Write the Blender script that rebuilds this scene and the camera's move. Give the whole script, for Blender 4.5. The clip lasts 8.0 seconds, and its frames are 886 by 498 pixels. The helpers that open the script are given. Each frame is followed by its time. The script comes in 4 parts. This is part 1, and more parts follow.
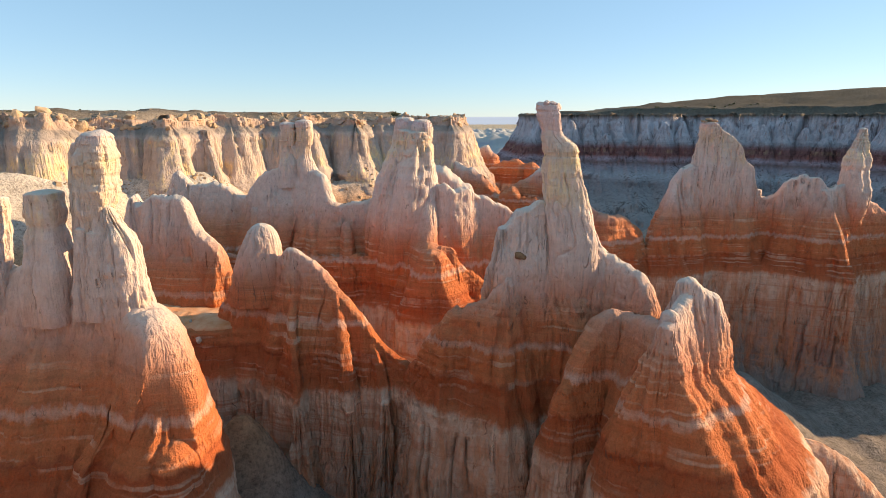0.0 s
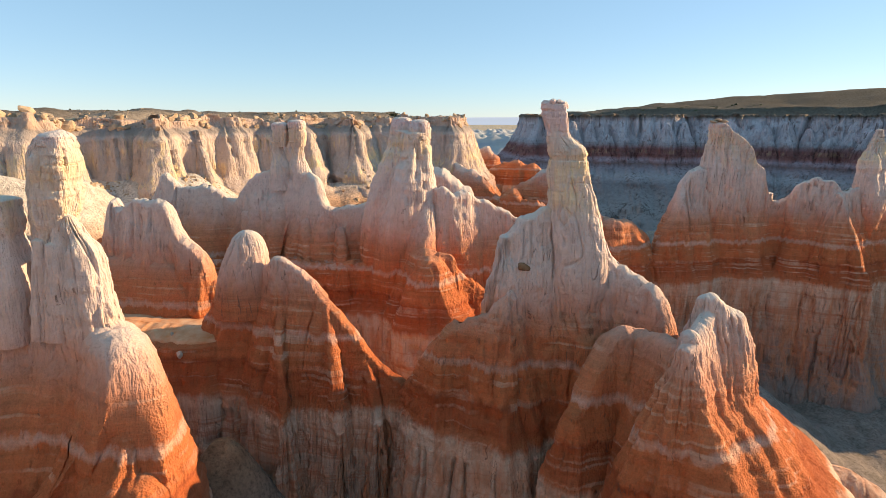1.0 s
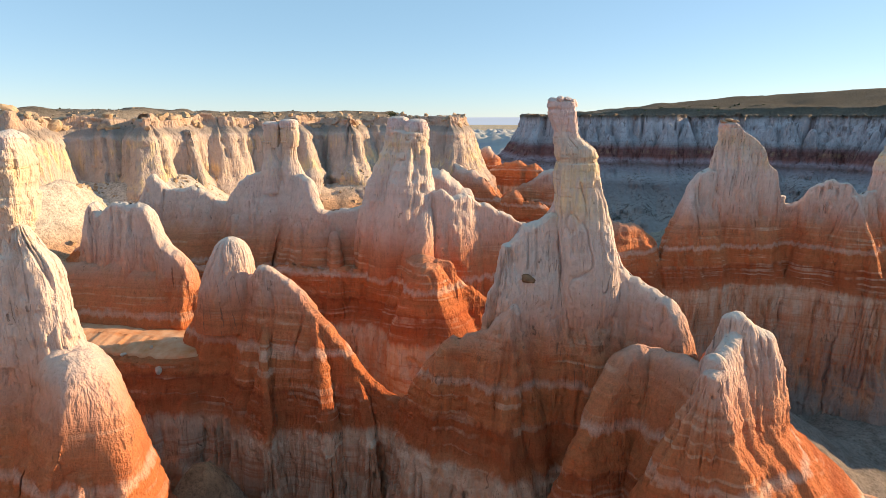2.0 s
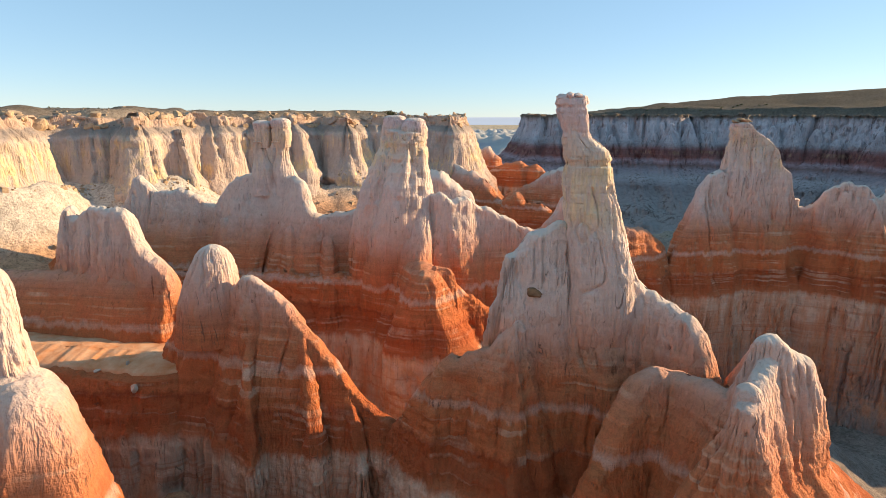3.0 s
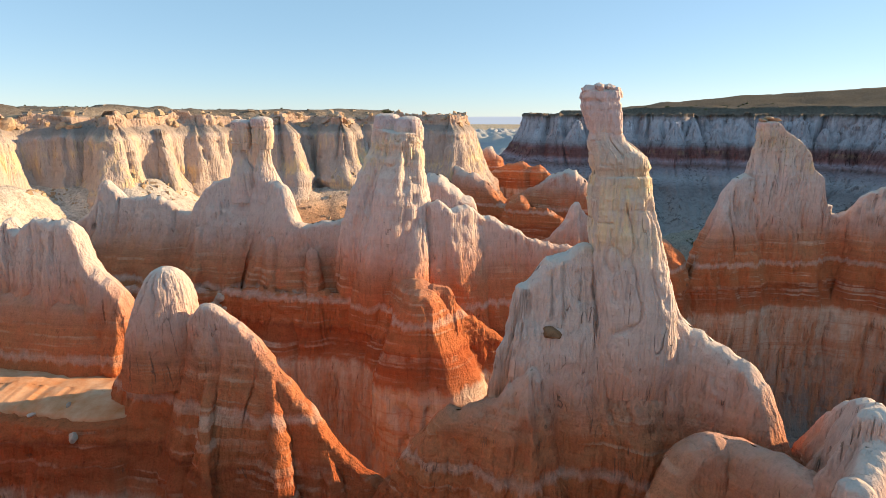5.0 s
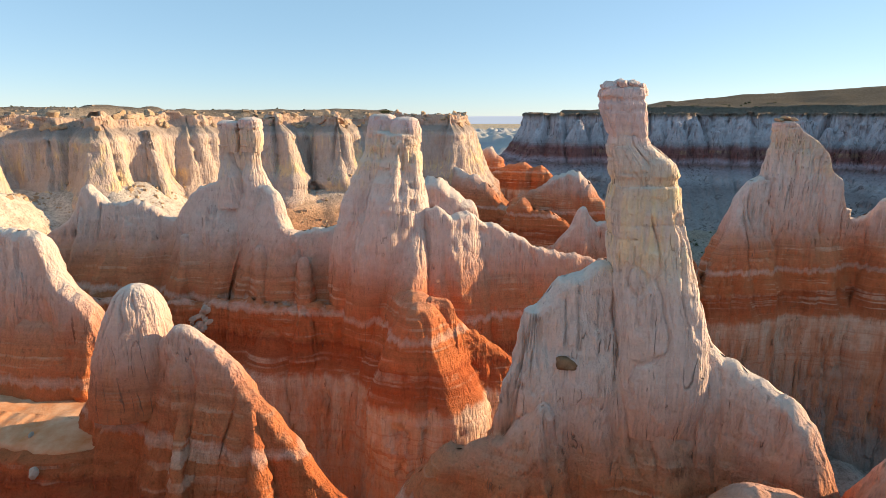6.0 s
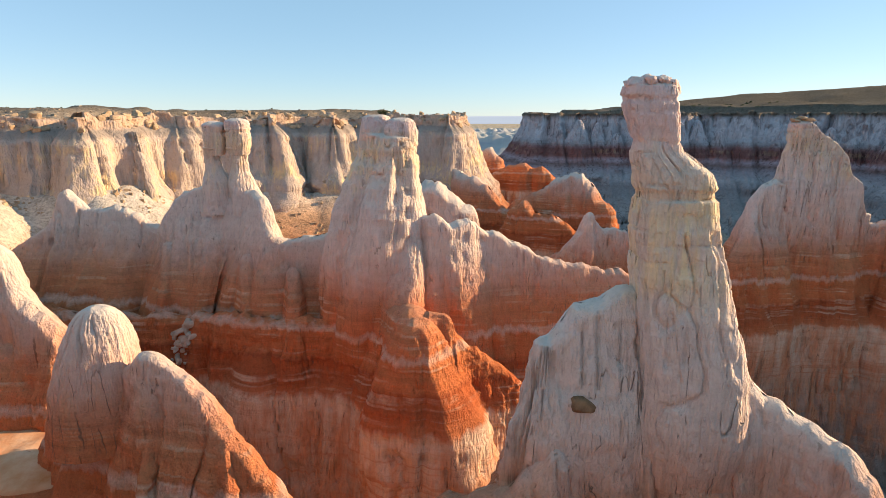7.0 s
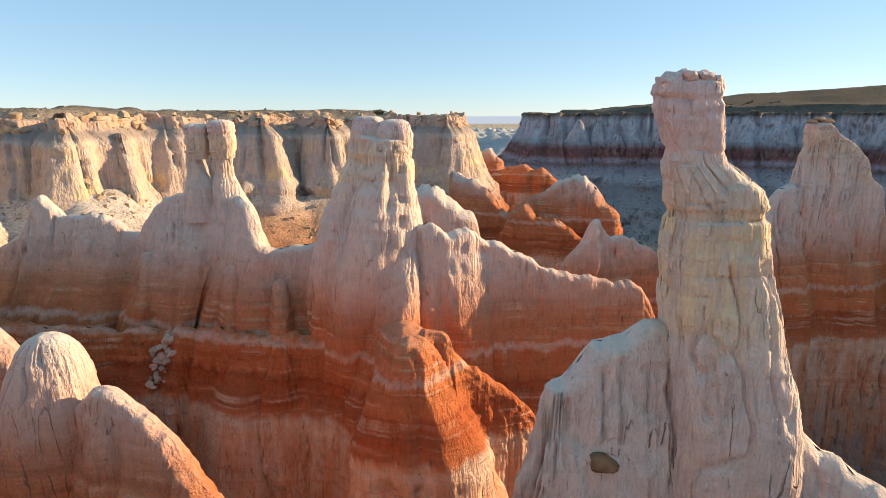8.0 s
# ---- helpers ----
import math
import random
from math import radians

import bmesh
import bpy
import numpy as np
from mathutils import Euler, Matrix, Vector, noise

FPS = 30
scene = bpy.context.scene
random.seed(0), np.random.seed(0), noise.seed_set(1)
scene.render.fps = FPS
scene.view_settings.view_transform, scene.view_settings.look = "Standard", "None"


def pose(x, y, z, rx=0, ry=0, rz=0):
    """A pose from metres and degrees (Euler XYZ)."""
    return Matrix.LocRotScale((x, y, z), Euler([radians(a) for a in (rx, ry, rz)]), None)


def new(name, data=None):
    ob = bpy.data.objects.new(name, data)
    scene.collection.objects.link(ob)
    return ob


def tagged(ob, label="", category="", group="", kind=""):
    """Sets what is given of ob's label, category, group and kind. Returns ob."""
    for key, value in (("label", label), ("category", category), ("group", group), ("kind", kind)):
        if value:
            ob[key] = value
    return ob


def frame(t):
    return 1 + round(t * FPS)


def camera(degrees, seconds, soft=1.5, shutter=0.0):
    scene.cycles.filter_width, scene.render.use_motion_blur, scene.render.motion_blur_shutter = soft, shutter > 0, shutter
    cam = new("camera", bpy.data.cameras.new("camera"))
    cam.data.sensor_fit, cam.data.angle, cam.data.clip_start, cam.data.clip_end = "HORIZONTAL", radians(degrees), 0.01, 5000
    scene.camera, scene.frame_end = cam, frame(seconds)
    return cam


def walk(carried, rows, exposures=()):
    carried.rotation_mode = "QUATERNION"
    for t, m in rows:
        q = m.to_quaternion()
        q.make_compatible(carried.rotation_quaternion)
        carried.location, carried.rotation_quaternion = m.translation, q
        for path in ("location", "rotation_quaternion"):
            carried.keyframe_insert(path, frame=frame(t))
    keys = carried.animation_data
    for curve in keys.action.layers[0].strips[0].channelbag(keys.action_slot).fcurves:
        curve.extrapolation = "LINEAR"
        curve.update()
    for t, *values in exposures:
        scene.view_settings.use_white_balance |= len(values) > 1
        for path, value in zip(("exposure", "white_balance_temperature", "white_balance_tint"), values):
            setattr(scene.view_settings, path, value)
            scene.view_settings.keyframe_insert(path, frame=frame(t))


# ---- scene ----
cam = camera(78.2, 8.0, 0.6)
METRES, EYE, TILT, LEAN, TURN = 50.0, 60.0, -13.5, 0.0, 0.0
ROWS = [
    (0.0, 0.0, 0.0, 0.0, 0.0, 0.0, -0.0),
    (0.5, 0.004, 0.06, 0.0134, 0.02, 0.02, -0.04),
    (1.0, 0.008, 0.1198, 0.0269, 0.02, 0.05, -0.07),
    (1.5, 0.0121, 0.1792, 0.0401, 0.04, 0.04, -0.1),
    (3.0, 0.0205, 0.3595, 0.0783, 0.07, 0.04, -0.21),
    (3.5, 0.0232, 0.4203, 0.091, 0.1, 0.05, -0.21),
    (4.0, 0.0256, 0.4813, 0.1046, 0.11, 0.03, -0.24),
    (4.5, 0.0275, 0.5425, 0.119, 0.12, -0.0, -0.24),
    (6.0, 0.0308, 0.7266, 0.1664, 0.14, -0.06, -0.1),
    (6.5, 0.0324, 0.7877, 0.1825, 0.12, -0.06, -0.05),
    (7.0, 0.0341, 0.8491, 0.1989, 0.08, -0.06, -0.0),
    (7.5, 0.0363, 0.9104, 0.2155, 0.04, -0.07, 0.02),
    (8.0, 0.0392, 0.9714, 0.2326, -0.03, -0.07, 0.05),
]
walk(cam, [(t, pose(0, 0, EYE, TILT, LEAN, TURN) @ pose(METRES * x, METRES * y, METRES * z, 90 + pitch, roll, yaw)) for t, x, y, z, yaw, pitch, roll in ROWS],
     [(0.0, 0.93, 9250, 31), (8.0, 0.93, 9250, 31)])

# ---- world, sun, exposure ----
SUN_AZ, SUN_EL = 77.0, 15.5          # degrees clockwise from +y, and above the horizon
world = bpy.data.worlds.new("sky")
scene.world = world
world.use_nodes = True
wn = world.node_tree
sky = wn.nodes.new("ShaderNodeTexSky")
sky.sky_type, sky.sun_disc = "NISHITA", False
sky.sun_elevation, sky.sun_rotation = radians(SUN_EL), radians(SUN_AZ)
sky.altitude, sky.air_density, sky.dust_density, sky.ozone_density = 1800, 1.0, 0.0, 5.0
# thin even haze evens out the clear sky
haze = wn.nodes.new("ShaderNodeMix")
haze.data_type = "RGBA"
haze.inputs[0].default_value = 0.55
haze.inputs[7].default_value = (0.74, 2.55, 3.85, 1)
wn.links.new(sky.outputs[0], haze.inputs[6])
wn.links.new(haze.outputs[2], wn.nodes["Background"].inputs[0])
wn.nodes["Background"].inputs[1].default_value = 0.138
sun = new("sun", bpy.data.lights.new("sun", "SUN"))
sun.data.energy, sun.data.angle, sun.data.color = 3.7, radians(0.53), (1.0, 0.935, 0.63)
a, e = radians(SUN_AZ), radians(SUN_EL)
to_sun = Vector((math.sin(a) * math.cos(e), math.cos(a) * math.cos(e), math.sin(e)))
sun.matrix_world = Matrix.Translation((0, 0, 200)) @ to_sun.to_track_quat("Z", "Y").to_matrix().to_4x4()

# ---- noise on arrays ----
_rng = np.random.RandomState(7)
_grad = _rng.normal(size=(256, 3))
_grad /= np.linalg.norm(_grad, axis=1)[:, None]
_perm = np.concatenate([_rng.permutation(256)] * 3)


def perlin(x, y, z):
    """Gradient noise, about -1 to 1, for arrays of coordinates."""
    xi, yi, zi = np.floor(x), np.floor(y), np.floor(z)
    fx, fy, fz = x - xi, y - yi, z - zi
    xi, yi, zi = xi.astype(int) & 255, yi.astype(int) & 255, zi.astype(int) & 255
    u, v, w = [f * f * f * (f * (f * 6 - 15) + 10) for f in (fx, fy, fz)]
    out = 0
    for i in (0, 1):
        for j in (0, 1):
            for k in (0, 1):
                g = _grad[_perm[_perm[_perm[xi + i] + yi + j] + zi + k]]
                d = g[..., 0] * (fx - i) + g[..., 1] * (fy - j) + g[..., 2] * (fz - k)
                out = out + d * (u if i else 1 - u) * (v if j else 1 - v) * (w if k else 1 - w)
    return out * 1.5


def fbm(x, y, z, octaves=3):
    out, a = 0, 1.0
    for _ in range(octaves):
        out = out + a * perlin(x, y, z)
        x, y, z, a = x * 2.1 + 3.7, y * 2.1 + 1.3, z * 2.1 + 9.1, a * 0.5
    return out


def step01(x, lo, hi):
    t = np.clip((x - lo) / (hi - lo), 0, 1)
    return t * t * (3 - 2 * t)


# ---- materials ----
def material(name, rough=0.9):
    m = bpy.data.materials.new(name)
    m.use_nodes = True
    nt = m.node_tree
    bsdf = nt.nodes["Principled BSDF"]
    bsdf.inputs["Roughness"].default_value = rough
    bsdf.inputs["Specular IOR Level"].default_value = 0.15
    return m, nt, bsdf


def node(nt, kind, **values):
    n = nt.nodes.new(kind)
    for key, value in values.items():
        n.inputs[key.replace("_", " ")].default_value = value
    return n


def maths(nt, op, a, b=None):
    n = nt.nodes.new("ShaderNodeMath")
    n.operation = op
    for i, v in enumerate((a, b)):
        if v is None:
            continue
        if isinstance(v, (int, float)):
            n.inputs[i].default_value = v
        else:
            nt.links.new(v, n.inputs[i])
    return n.outputs[0]


def stretched(nt, pos, sx, sy, sz):
    n = nt.nodes.new("ShaderNodeVectorMath")
    n.operation = "MULTIPLY"
    nt.links.new(pos, n.inputs[0])
    n.inputs[1].default_value = (sx, sy, sz)
    return n.outputs[0]


def noise_at(nt, vec, scale=1.0, detail=4.0, rough=0.55):
    n = node(nt, "ShaderNodeTexNoise", Scale=scale, Detail=detail, Roughness=rough)
    nt.links.new(vec, n.inputs["Vector"])
    return n.outputs["Fac"]


def ramp(nt, fac, stops, interp="LINEAR"):
    n = nt.nodes.new("ShaderNodeValToRGB")
    cr = n.color_ramp
    cr.interpolation = interp
    while len(cr.elements) < len(stops):
        cr.elements.new(0.5)
    for el, (p, c) in zip(cr.elements, stops):
        el.position, el.color = p, (*c, 1)
    nt.links.new(fac, n.inputs[0])
    return n.outputs[0]


def mix(nt, a, b, fac, blend="MIX"):
    n = nt.nodes.new("ShaderNodeMix")
    n.data_type, n.blend_type = "RGBA", blend
    for sock, v in ((n.inputs[6], a), (n.inputs[7], b), (n.inputs[0], fac)):
        if isinstance(v, (int, float)):
            sock.default_value = v
        elif isinstance(v, tuple):
            sock.default_value = (*v, 1)
        else:
            nt.links.new(v, sock)
    return n.outputs[2]


def bump(nt, bsdf, height, strength, distance):
    b = node(nt, "ShaderNodeBump", Strength=strength, Distance=distance)
    nt.links.new(height, b.inputs["Height"])
    nt.links.new(b.outputs[0], bsdf.inputs["Normal"])


# The beds of the canyon, by height in metres: colour of the bare rock.
BEDS = [
    (-30, (0.213, 0.166, 0.159)), (-12, (0.293, 0.204, 0.179)), (-4, (0.356, 0.199, 0.161)), (4, (0.511, 0.316, 0.242)),
    (9, (0.591, 0.373, 0.288)), (15.6, (0.654, 0.45, 0.354)), (16.6, (0.524, 0.146, 0.0639)), (18.6, (0.486, 0.116, 0.0494)),
    (21.2, (0.514, 0.124, 0.051)), (21.5, (0.393, 0.0902, 0.0425)), (22.0, (0.598, 0.159, 0.0664)), (25.9, (0.627, 0.175, 0.075)),
    (26.3, (0.706, 0.395, 0.315)), (26.8, (0.706, 0.395, 0.315)), (27.3, (0.648, 0.18, 0.0832)), (30, (0.677, 0.217, 0.11)),
    (33.0, (0.613, 0.267, 0.184)), (36, (0.628, 0.395, 0.335)), (39.5, (0.658, 0.481, 0.428)), (46, (0.665, 0.517, 0.476)),
    (51, (0.673, 0.524, 0.46)), (54.5, (0.665, 0.502, 0.405)), (57.4, (0.673, 0.51, 0.453)), (58.6, (0.673, 0.488, 0.476)), (63, (0.665, 0.495, 0.484)), (72, (0.318, 0.216, 0.175)),
]
# The western cliff: orange-cream blocks over a thin grey-brown shale, then cream sandstone and its scree.
WEST_BEDS = [
    (-30, (0.221, 0.137, 0.112)), (10, (0.361, 0.124, 0.0626)), (20, (0.426, 0.167, 0.09)), (26, (0.465, 0.296, 0.245)), (31, (0.501, 0.387, 0.347)),
    (42, (0.515, 0.4, 0.354)), (50, (0.52, 0.406, 0.36)), (53.6, (0.501, 0.387, 0.347)), (54.4, (0.366, 0.293, 0.263)), (56.4, (0.299, 0.244, 0.221)),
    (57.0, (0.503, 0.351, 0.286)), (60, (0.545, 0.379, 0.31)), (63, (0.431, 0.303, 0.247)), (72, (0.258, 0.179, 0.147)),
]
# The far eastern wall, where the beds lie lower: grey-white cliffs, a dark purple-red band, grey scree. Distance haze
# is mixed into these colours as blue-grey.
HAZED_EAST_BEDS = [
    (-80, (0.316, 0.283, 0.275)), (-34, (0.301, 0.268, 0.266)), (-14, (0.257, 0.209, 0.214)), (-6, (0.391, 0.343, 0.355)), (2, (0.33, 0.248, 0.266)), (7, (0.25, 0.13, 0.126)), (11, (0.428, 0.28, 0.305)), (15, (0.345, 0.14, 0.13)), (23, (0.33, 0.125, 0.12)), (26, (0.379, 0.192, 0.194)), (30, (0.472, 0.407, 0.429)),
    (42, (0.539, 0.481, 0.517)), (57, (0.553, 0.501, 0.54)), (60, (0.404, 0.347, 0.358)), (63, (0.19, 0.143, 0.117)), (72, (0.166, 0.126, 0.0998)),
]


def bedded_rock(name, beds=BEDS, streak=1.3, grain=1.0, relief=1.0, mud=True, ochre=(48, 57), streaks=0.6, stain_shade=0.27):
    """Flat-lying beds coloured by height, with red mud washed down the faces, hairline joints and dark stains along the water's ways."""
    m, nt, bsdf = material(name, 0.95)
    pos = nt.nodes.new("ShaderNodeNewGeometry").outputs["Position"]
    xyz = nt.nodes.new("ShaderNodeSeparateXYZ")
    nt.links.new(pos, xyz.inputs[0])
    height = xyz.outputs[2]

    def grey(fac, stops):
        return ramp(nt, fac, [(p, (v, v, v)) for p, v in stops])

    def band(lo, hi, soft):
        up = nt.nodes.new("ShaderNodeMapRange")
        nt.links.new(height, up.inputs[0])
        up.inputs[1].default_value, up.inputs[2].default_value = lo - soft, lo + soft
        down = nt.nodes.new("ShaderNodeMapRange")
        nt.links.new(height, down.inputs[0])
        down.inputs[1].default_value, down.inputs[2].default_value, down.inputs[3].default_value, down.inputs[4].default_value = hi - soft, hi + soft, 1, 0
        return maths(nt, "MULTIPLY", up.outputs[0], down.outputs[0])

    broad = noise_at(nt, pos, 0.035, 2)
    runs = noise_at(nt, stretched(nt, pos, 0.55 * grain, 0.55 * grain, 0.035 * grain), 1, 4, 0.6)
    stain = noise_at(nt, stretched(nt, pos, 1.4 * grain, 1.4 * grain, 0.05 * grain), 1, 3, 0.6)
    rills = noise_at(nt, stretched(nt, pos, 2.6 * grain, 2.6 * grain, 0.13 * grain), 1, 3, 0.55)
    spots = noise_at(nt, pos, 0.8 * grain, 5, 0.55)
    blot = noise_at(nt, pos, 0.13 * grain, 4, 0.6)
    fine = noise_at(nt, pos, 4.5 * grain, 4, 0.65)
    wob = maths(nt, "ADD", maths(nt, "MULTIPLY", maths(nt, "SUBTRACT", broad, 0.5), 2.2), maths(nt, "MULTIPLY", maths(nt, "SUBTRACT", runs, 0.5), 2.2 * streak))
    wob = maths(nt, "ADD", wob, maths(nt, "MULTIPLY", maths(nt, "SUBTRACT", spots, 0.5), 0.7))
    z = maths(nt, "ADD", height, wob)
    lo, span = beds[0][0], beds[-1][0] - beds[0][0]
    col = ramp(nt, maths(nt, "DIVIDE", maths(nt, "SUBTRACT", z, lo), span), [((h - lo) / span, c) for h, c in beds])
    red = band(16.5, 33, 1.5)
    thin = noise_at(nt, stretched(nt, pos, 0.03 * grain, 0.03 * grain, 1.2 * grain ** 0.5), 1, 4, 0.65)
    if mud:
        # red mud washed over the pale foot below the red beds, and thinly over the beds above
        wash = grey(maths(nt, "ADD", maths(nt, "MULTIPLY", runs, 0.65), maths(nt, "MULTIPLY", blot, 0.35)), [(0.44, 0), (0.60, 0.85)])
        col = mix(nt, col, (0.56, 0.215, 0.115), maths(nt, "MULTIPLY", wash, band(-14, 16, 4)))
        beds_low = grey(thin, [(0.52, 0), (0.64, 0.8)])
        col = mix(nt, col, (0.50, 0.20, 0.12), maths(nt, "MULTIPLY", beds_low, band(-10, 14, 3)))
        col = mix(nt, col, (0.66, 0.24, 0.11), maths(nt, "MULTIPLY", maths(nt, "MULTIPLY", wash, band(24, 37, 3)), 0.55))
        # broken thin beds of pale siltstone among the red
        line = noise_at(nt, stretched(nt, pos, 0.05, 0.05, 1.5), 1, 1, 0.5)
        broken = grey(maths(nt, "ADD", blot, maths(nt, "MULTIPLY", runs, 0.5)), [(0.68, 0), (0.9, 1)])
        col = mix(nt, col, (0.76, 0.50, 0.38), maths(nt, "MULTIPLY", maths(nt, "MULTIPLY", grey(line, [(0.56, 0), (0.66, 0.6)]), broken), red))
    # thin beds: a little lighter, a little darker
    col = mix(nt, col, grey(thin, [(0.34, 0.72), (0.46, 0.98), (0.56, 1.02), (0.68, 1.2)]), maths(nt, "ADD", maths(nt, "MULTIPLY", blot, 0.3), maths(nt, "MULTIPLY", red, 0.35)), "MULTIPLY")
    # ochre that weeps from the upper ledges
    yellow = grey(maths(nt, "ADD", maths(nt, "MULTIPLY", blot, 0.6), maths(nt, "MULTIPLY", stain, 0.4)), [(0.5, 0), (0.62, 0.6)])
    col = mix(nt, col, (0.84, 0.60, 0.30), maths(nt, "MULTIPLY", yellow, band(*ochre, 2.5)))
    # dark stains and silt along the rills, in patches; on the far wall, painted recess shade
    patch = grey(blot, [(0.44, 0.15), (0.58, 1.0)])
    col = mix(nt, col, ramp(nt, stain, [(stain_shade, (0.45, 0.39, 0.37)), (stain_shade + 0.09, (1, 1, 1)), (0.55, (1, 1, 1)), (0.72, (1.12, 1.12, 1.1))]), maths(nt, "MULTIPLY", patch, 0.9), "MULTIPLY")
    col = mix(nt, col, grey(rills, [(0.30, 0.76), (0.42, 1.0), (0.55, 1.0), (0.70, 1.12)]), streaks, "MULTIPLY")
    col = mix(nt, col, grey(spots, [(0.30, 0.78), (0.45, 1.0), (0.66, 1.14)]), 0.45, "MULTIPLY")
    col = mix(nt, col, grey(fine, [(0.34, 0.78), (0.48, 1.0), (0.66, 1.18)]), maths(nt, "ADD", maths(nt, "MULTIPLY", red, 0.3), 0.2), "MULTIPLY")
    # flaked skin, small pits, and upright joints on the steep faces
    geo = nt.nodes.new("ShaderNodeNewGeometry")
    lean = nt.nodes.new("ShaderNodeSeparateXYZ")
    nt.links.new(geo.outputs["Normal"], lean.inputs[0])
    steep = grey(maths(nt, "ABSOLUTE", lean.outputs[2]), [(0.16, 1), (0.32, 0)])
    worn = grey(maths(nt, "ABSOLUTE", lean.outputs[2]), [(0.4, 1), (0.75, 0.2)])
    if mud:
        # sky light painted into the colour: the flatter tops turn paler
        sky_tint = grey(lean.outputs[2], [(0.45, 0), (0.72, 0.6)])
        col = mix(nt, col, (0.66, 0.585, 0.53), maths(nt, "MULTIPLY", sky_tint, band(38, 80, 2)))
    skin = noise_at(nt, stretched(nt, pos, 0.9 * grain, 0.9 * grain, 0.4 * grain), 1, 4, 0.55)
    flake = grey(skin, [(0.46, 0), (0.485, 1), (0.58, 1), (0.60, 0.3)])
    pits = grey(noise_at(nt, stretched(nt, pos, 2.4 * grain, 2.4 * grain, 1.2 * grain), 1, 2, 0.5), [(0.22, 1), (0.27, 0)])
    line = noise_at(nt, stretched(nt, pos, 0.6 * grain, 0.6 * grain, 0.02 * grain), 1, 2, 0.45)
    broken = grey(noise_at(nt, pos, 0.25 * grain, 3), [(0.50, 0), (0.58, 1)])
    joint = maths(nt, "MULTIPLY", maths(nt, "MULTIPLY", grey(maths(nt, "ABSOLUTE", maths(nt, "SUBTRACT", line, 0.5)), [(0.0, 1), (0.009, 0)]), broken), steep)
    col = mix(nt, col, (0.17, 0.11, 0.085), maths(nt, "MULTIPLY", maths(nt, "MAXIMUM", joint, maths(nt, "MULTIPLY", pits, 0.5)), 0.75))
    nt.links.new(col, bsdf.inputs["Base Color"])
    h = maths(nt, "ADD", maths(nt, "MULTIPLY", maths(nt, "MULTIPLY", rills, worn), 0.55), maths(nt, "MULTIPLY", spots, 0.55))
    h = maths(nt, "ADD", h, maths(nt, "MULTIPLY", maths(nt, "MULTIPLY", thin, red), 0.35))
    h = maths(nt, "ADD", h, maths(nt, "MULTIPLY", maths(nt, "MULTIPLY", stain, worn), 0.5))
    h = maths(nt, "ADD", h, maths(nt, "MULTIPLY", fine, maths(nt, "ADD", maths(nt, "MULTIPLY", red, 0.40), 0.10)))
    h = maths(nt, "ADD", h, maths(nt, "MULTIPLY", flake, 0.07))
    h = maths(nt, "SUBTRACT", h, maths(nt, "MULTIPLY", maths(nt, "MAXIMUM", joint, pits), 0.3))
    bump(nt, bsdf, h, relief, 1.0 / grain)
    return m


ROCK = bedded_rock("bedded_rock", relief=0.8)
WEST_ROCK = bedded_rock("western_rock", WEST_BEDS, 1.0, 0.6, 0.7, False, (30, 53))
# hazed beds; the strong dark streaks are painted as shade of the recesses
FAR_ROCK = bedded_rock("far_hazed_rock", HAZED_EAST_BEDS, 2.5, 0.2, 1.0, False, (20, 22), 1.0, 0.38)


def loose_rock(name, dark, light, scale=0.8):
    m, nt, bsdf = material(name, 0.95)
    pos = nt.nodes.new("ShaderNodeNewGeometry").outputs["Position"]
    rnd = nt.nodes.new("ShaderNodeObjectInfo").outputs["Random"]
    a = noise_at(nt, pos, scale, 6, 0.65)
    b = noise_at(nt, pos, scale * 6, 4, 0.6)
    col = ramp(nt, a, [(0.3, dark), (0.7, light)])
    col = mix(nt, col, ramp(nt, rnd, [(0, (0.75, 0.72, 0.7)), (1, (1.15, 1.12, 1.1))]), 0.6, "MULTIPLY")
    nt.links.new(col, bsdf.inputs["Base Color"])
    bump(nt, bsdf, maths(nt, "ADD", a, maths(nt, "MULTIPLY", b, 0.4)), 0.7, 0.25)
    return m


CAPROCK = loose_rock("caprock", (0.36, 0.24, 0.16), (0.62, 0.46, 0.33))
PALE_BOULDER = loose_rock("pale_boulder", (0.46, 0.35, 0.29), (0.66, 0.53, 0.45))
SAND = loose_rock("terrace_sand", (0.60, 0.21, 0.085), (0.72, 0.44, 0.30), 0.3)
SHALE_BLOCKS = loose_rock("shale_blocks", (0.13, 0.10, 0.085), (0.50, 0.38, 0.29), 0.12)
IRONSTONE = loose_rock("ironstone", (0.15, 0.07, 0.04), (0.36, 0.19, 0.11), 1.2)


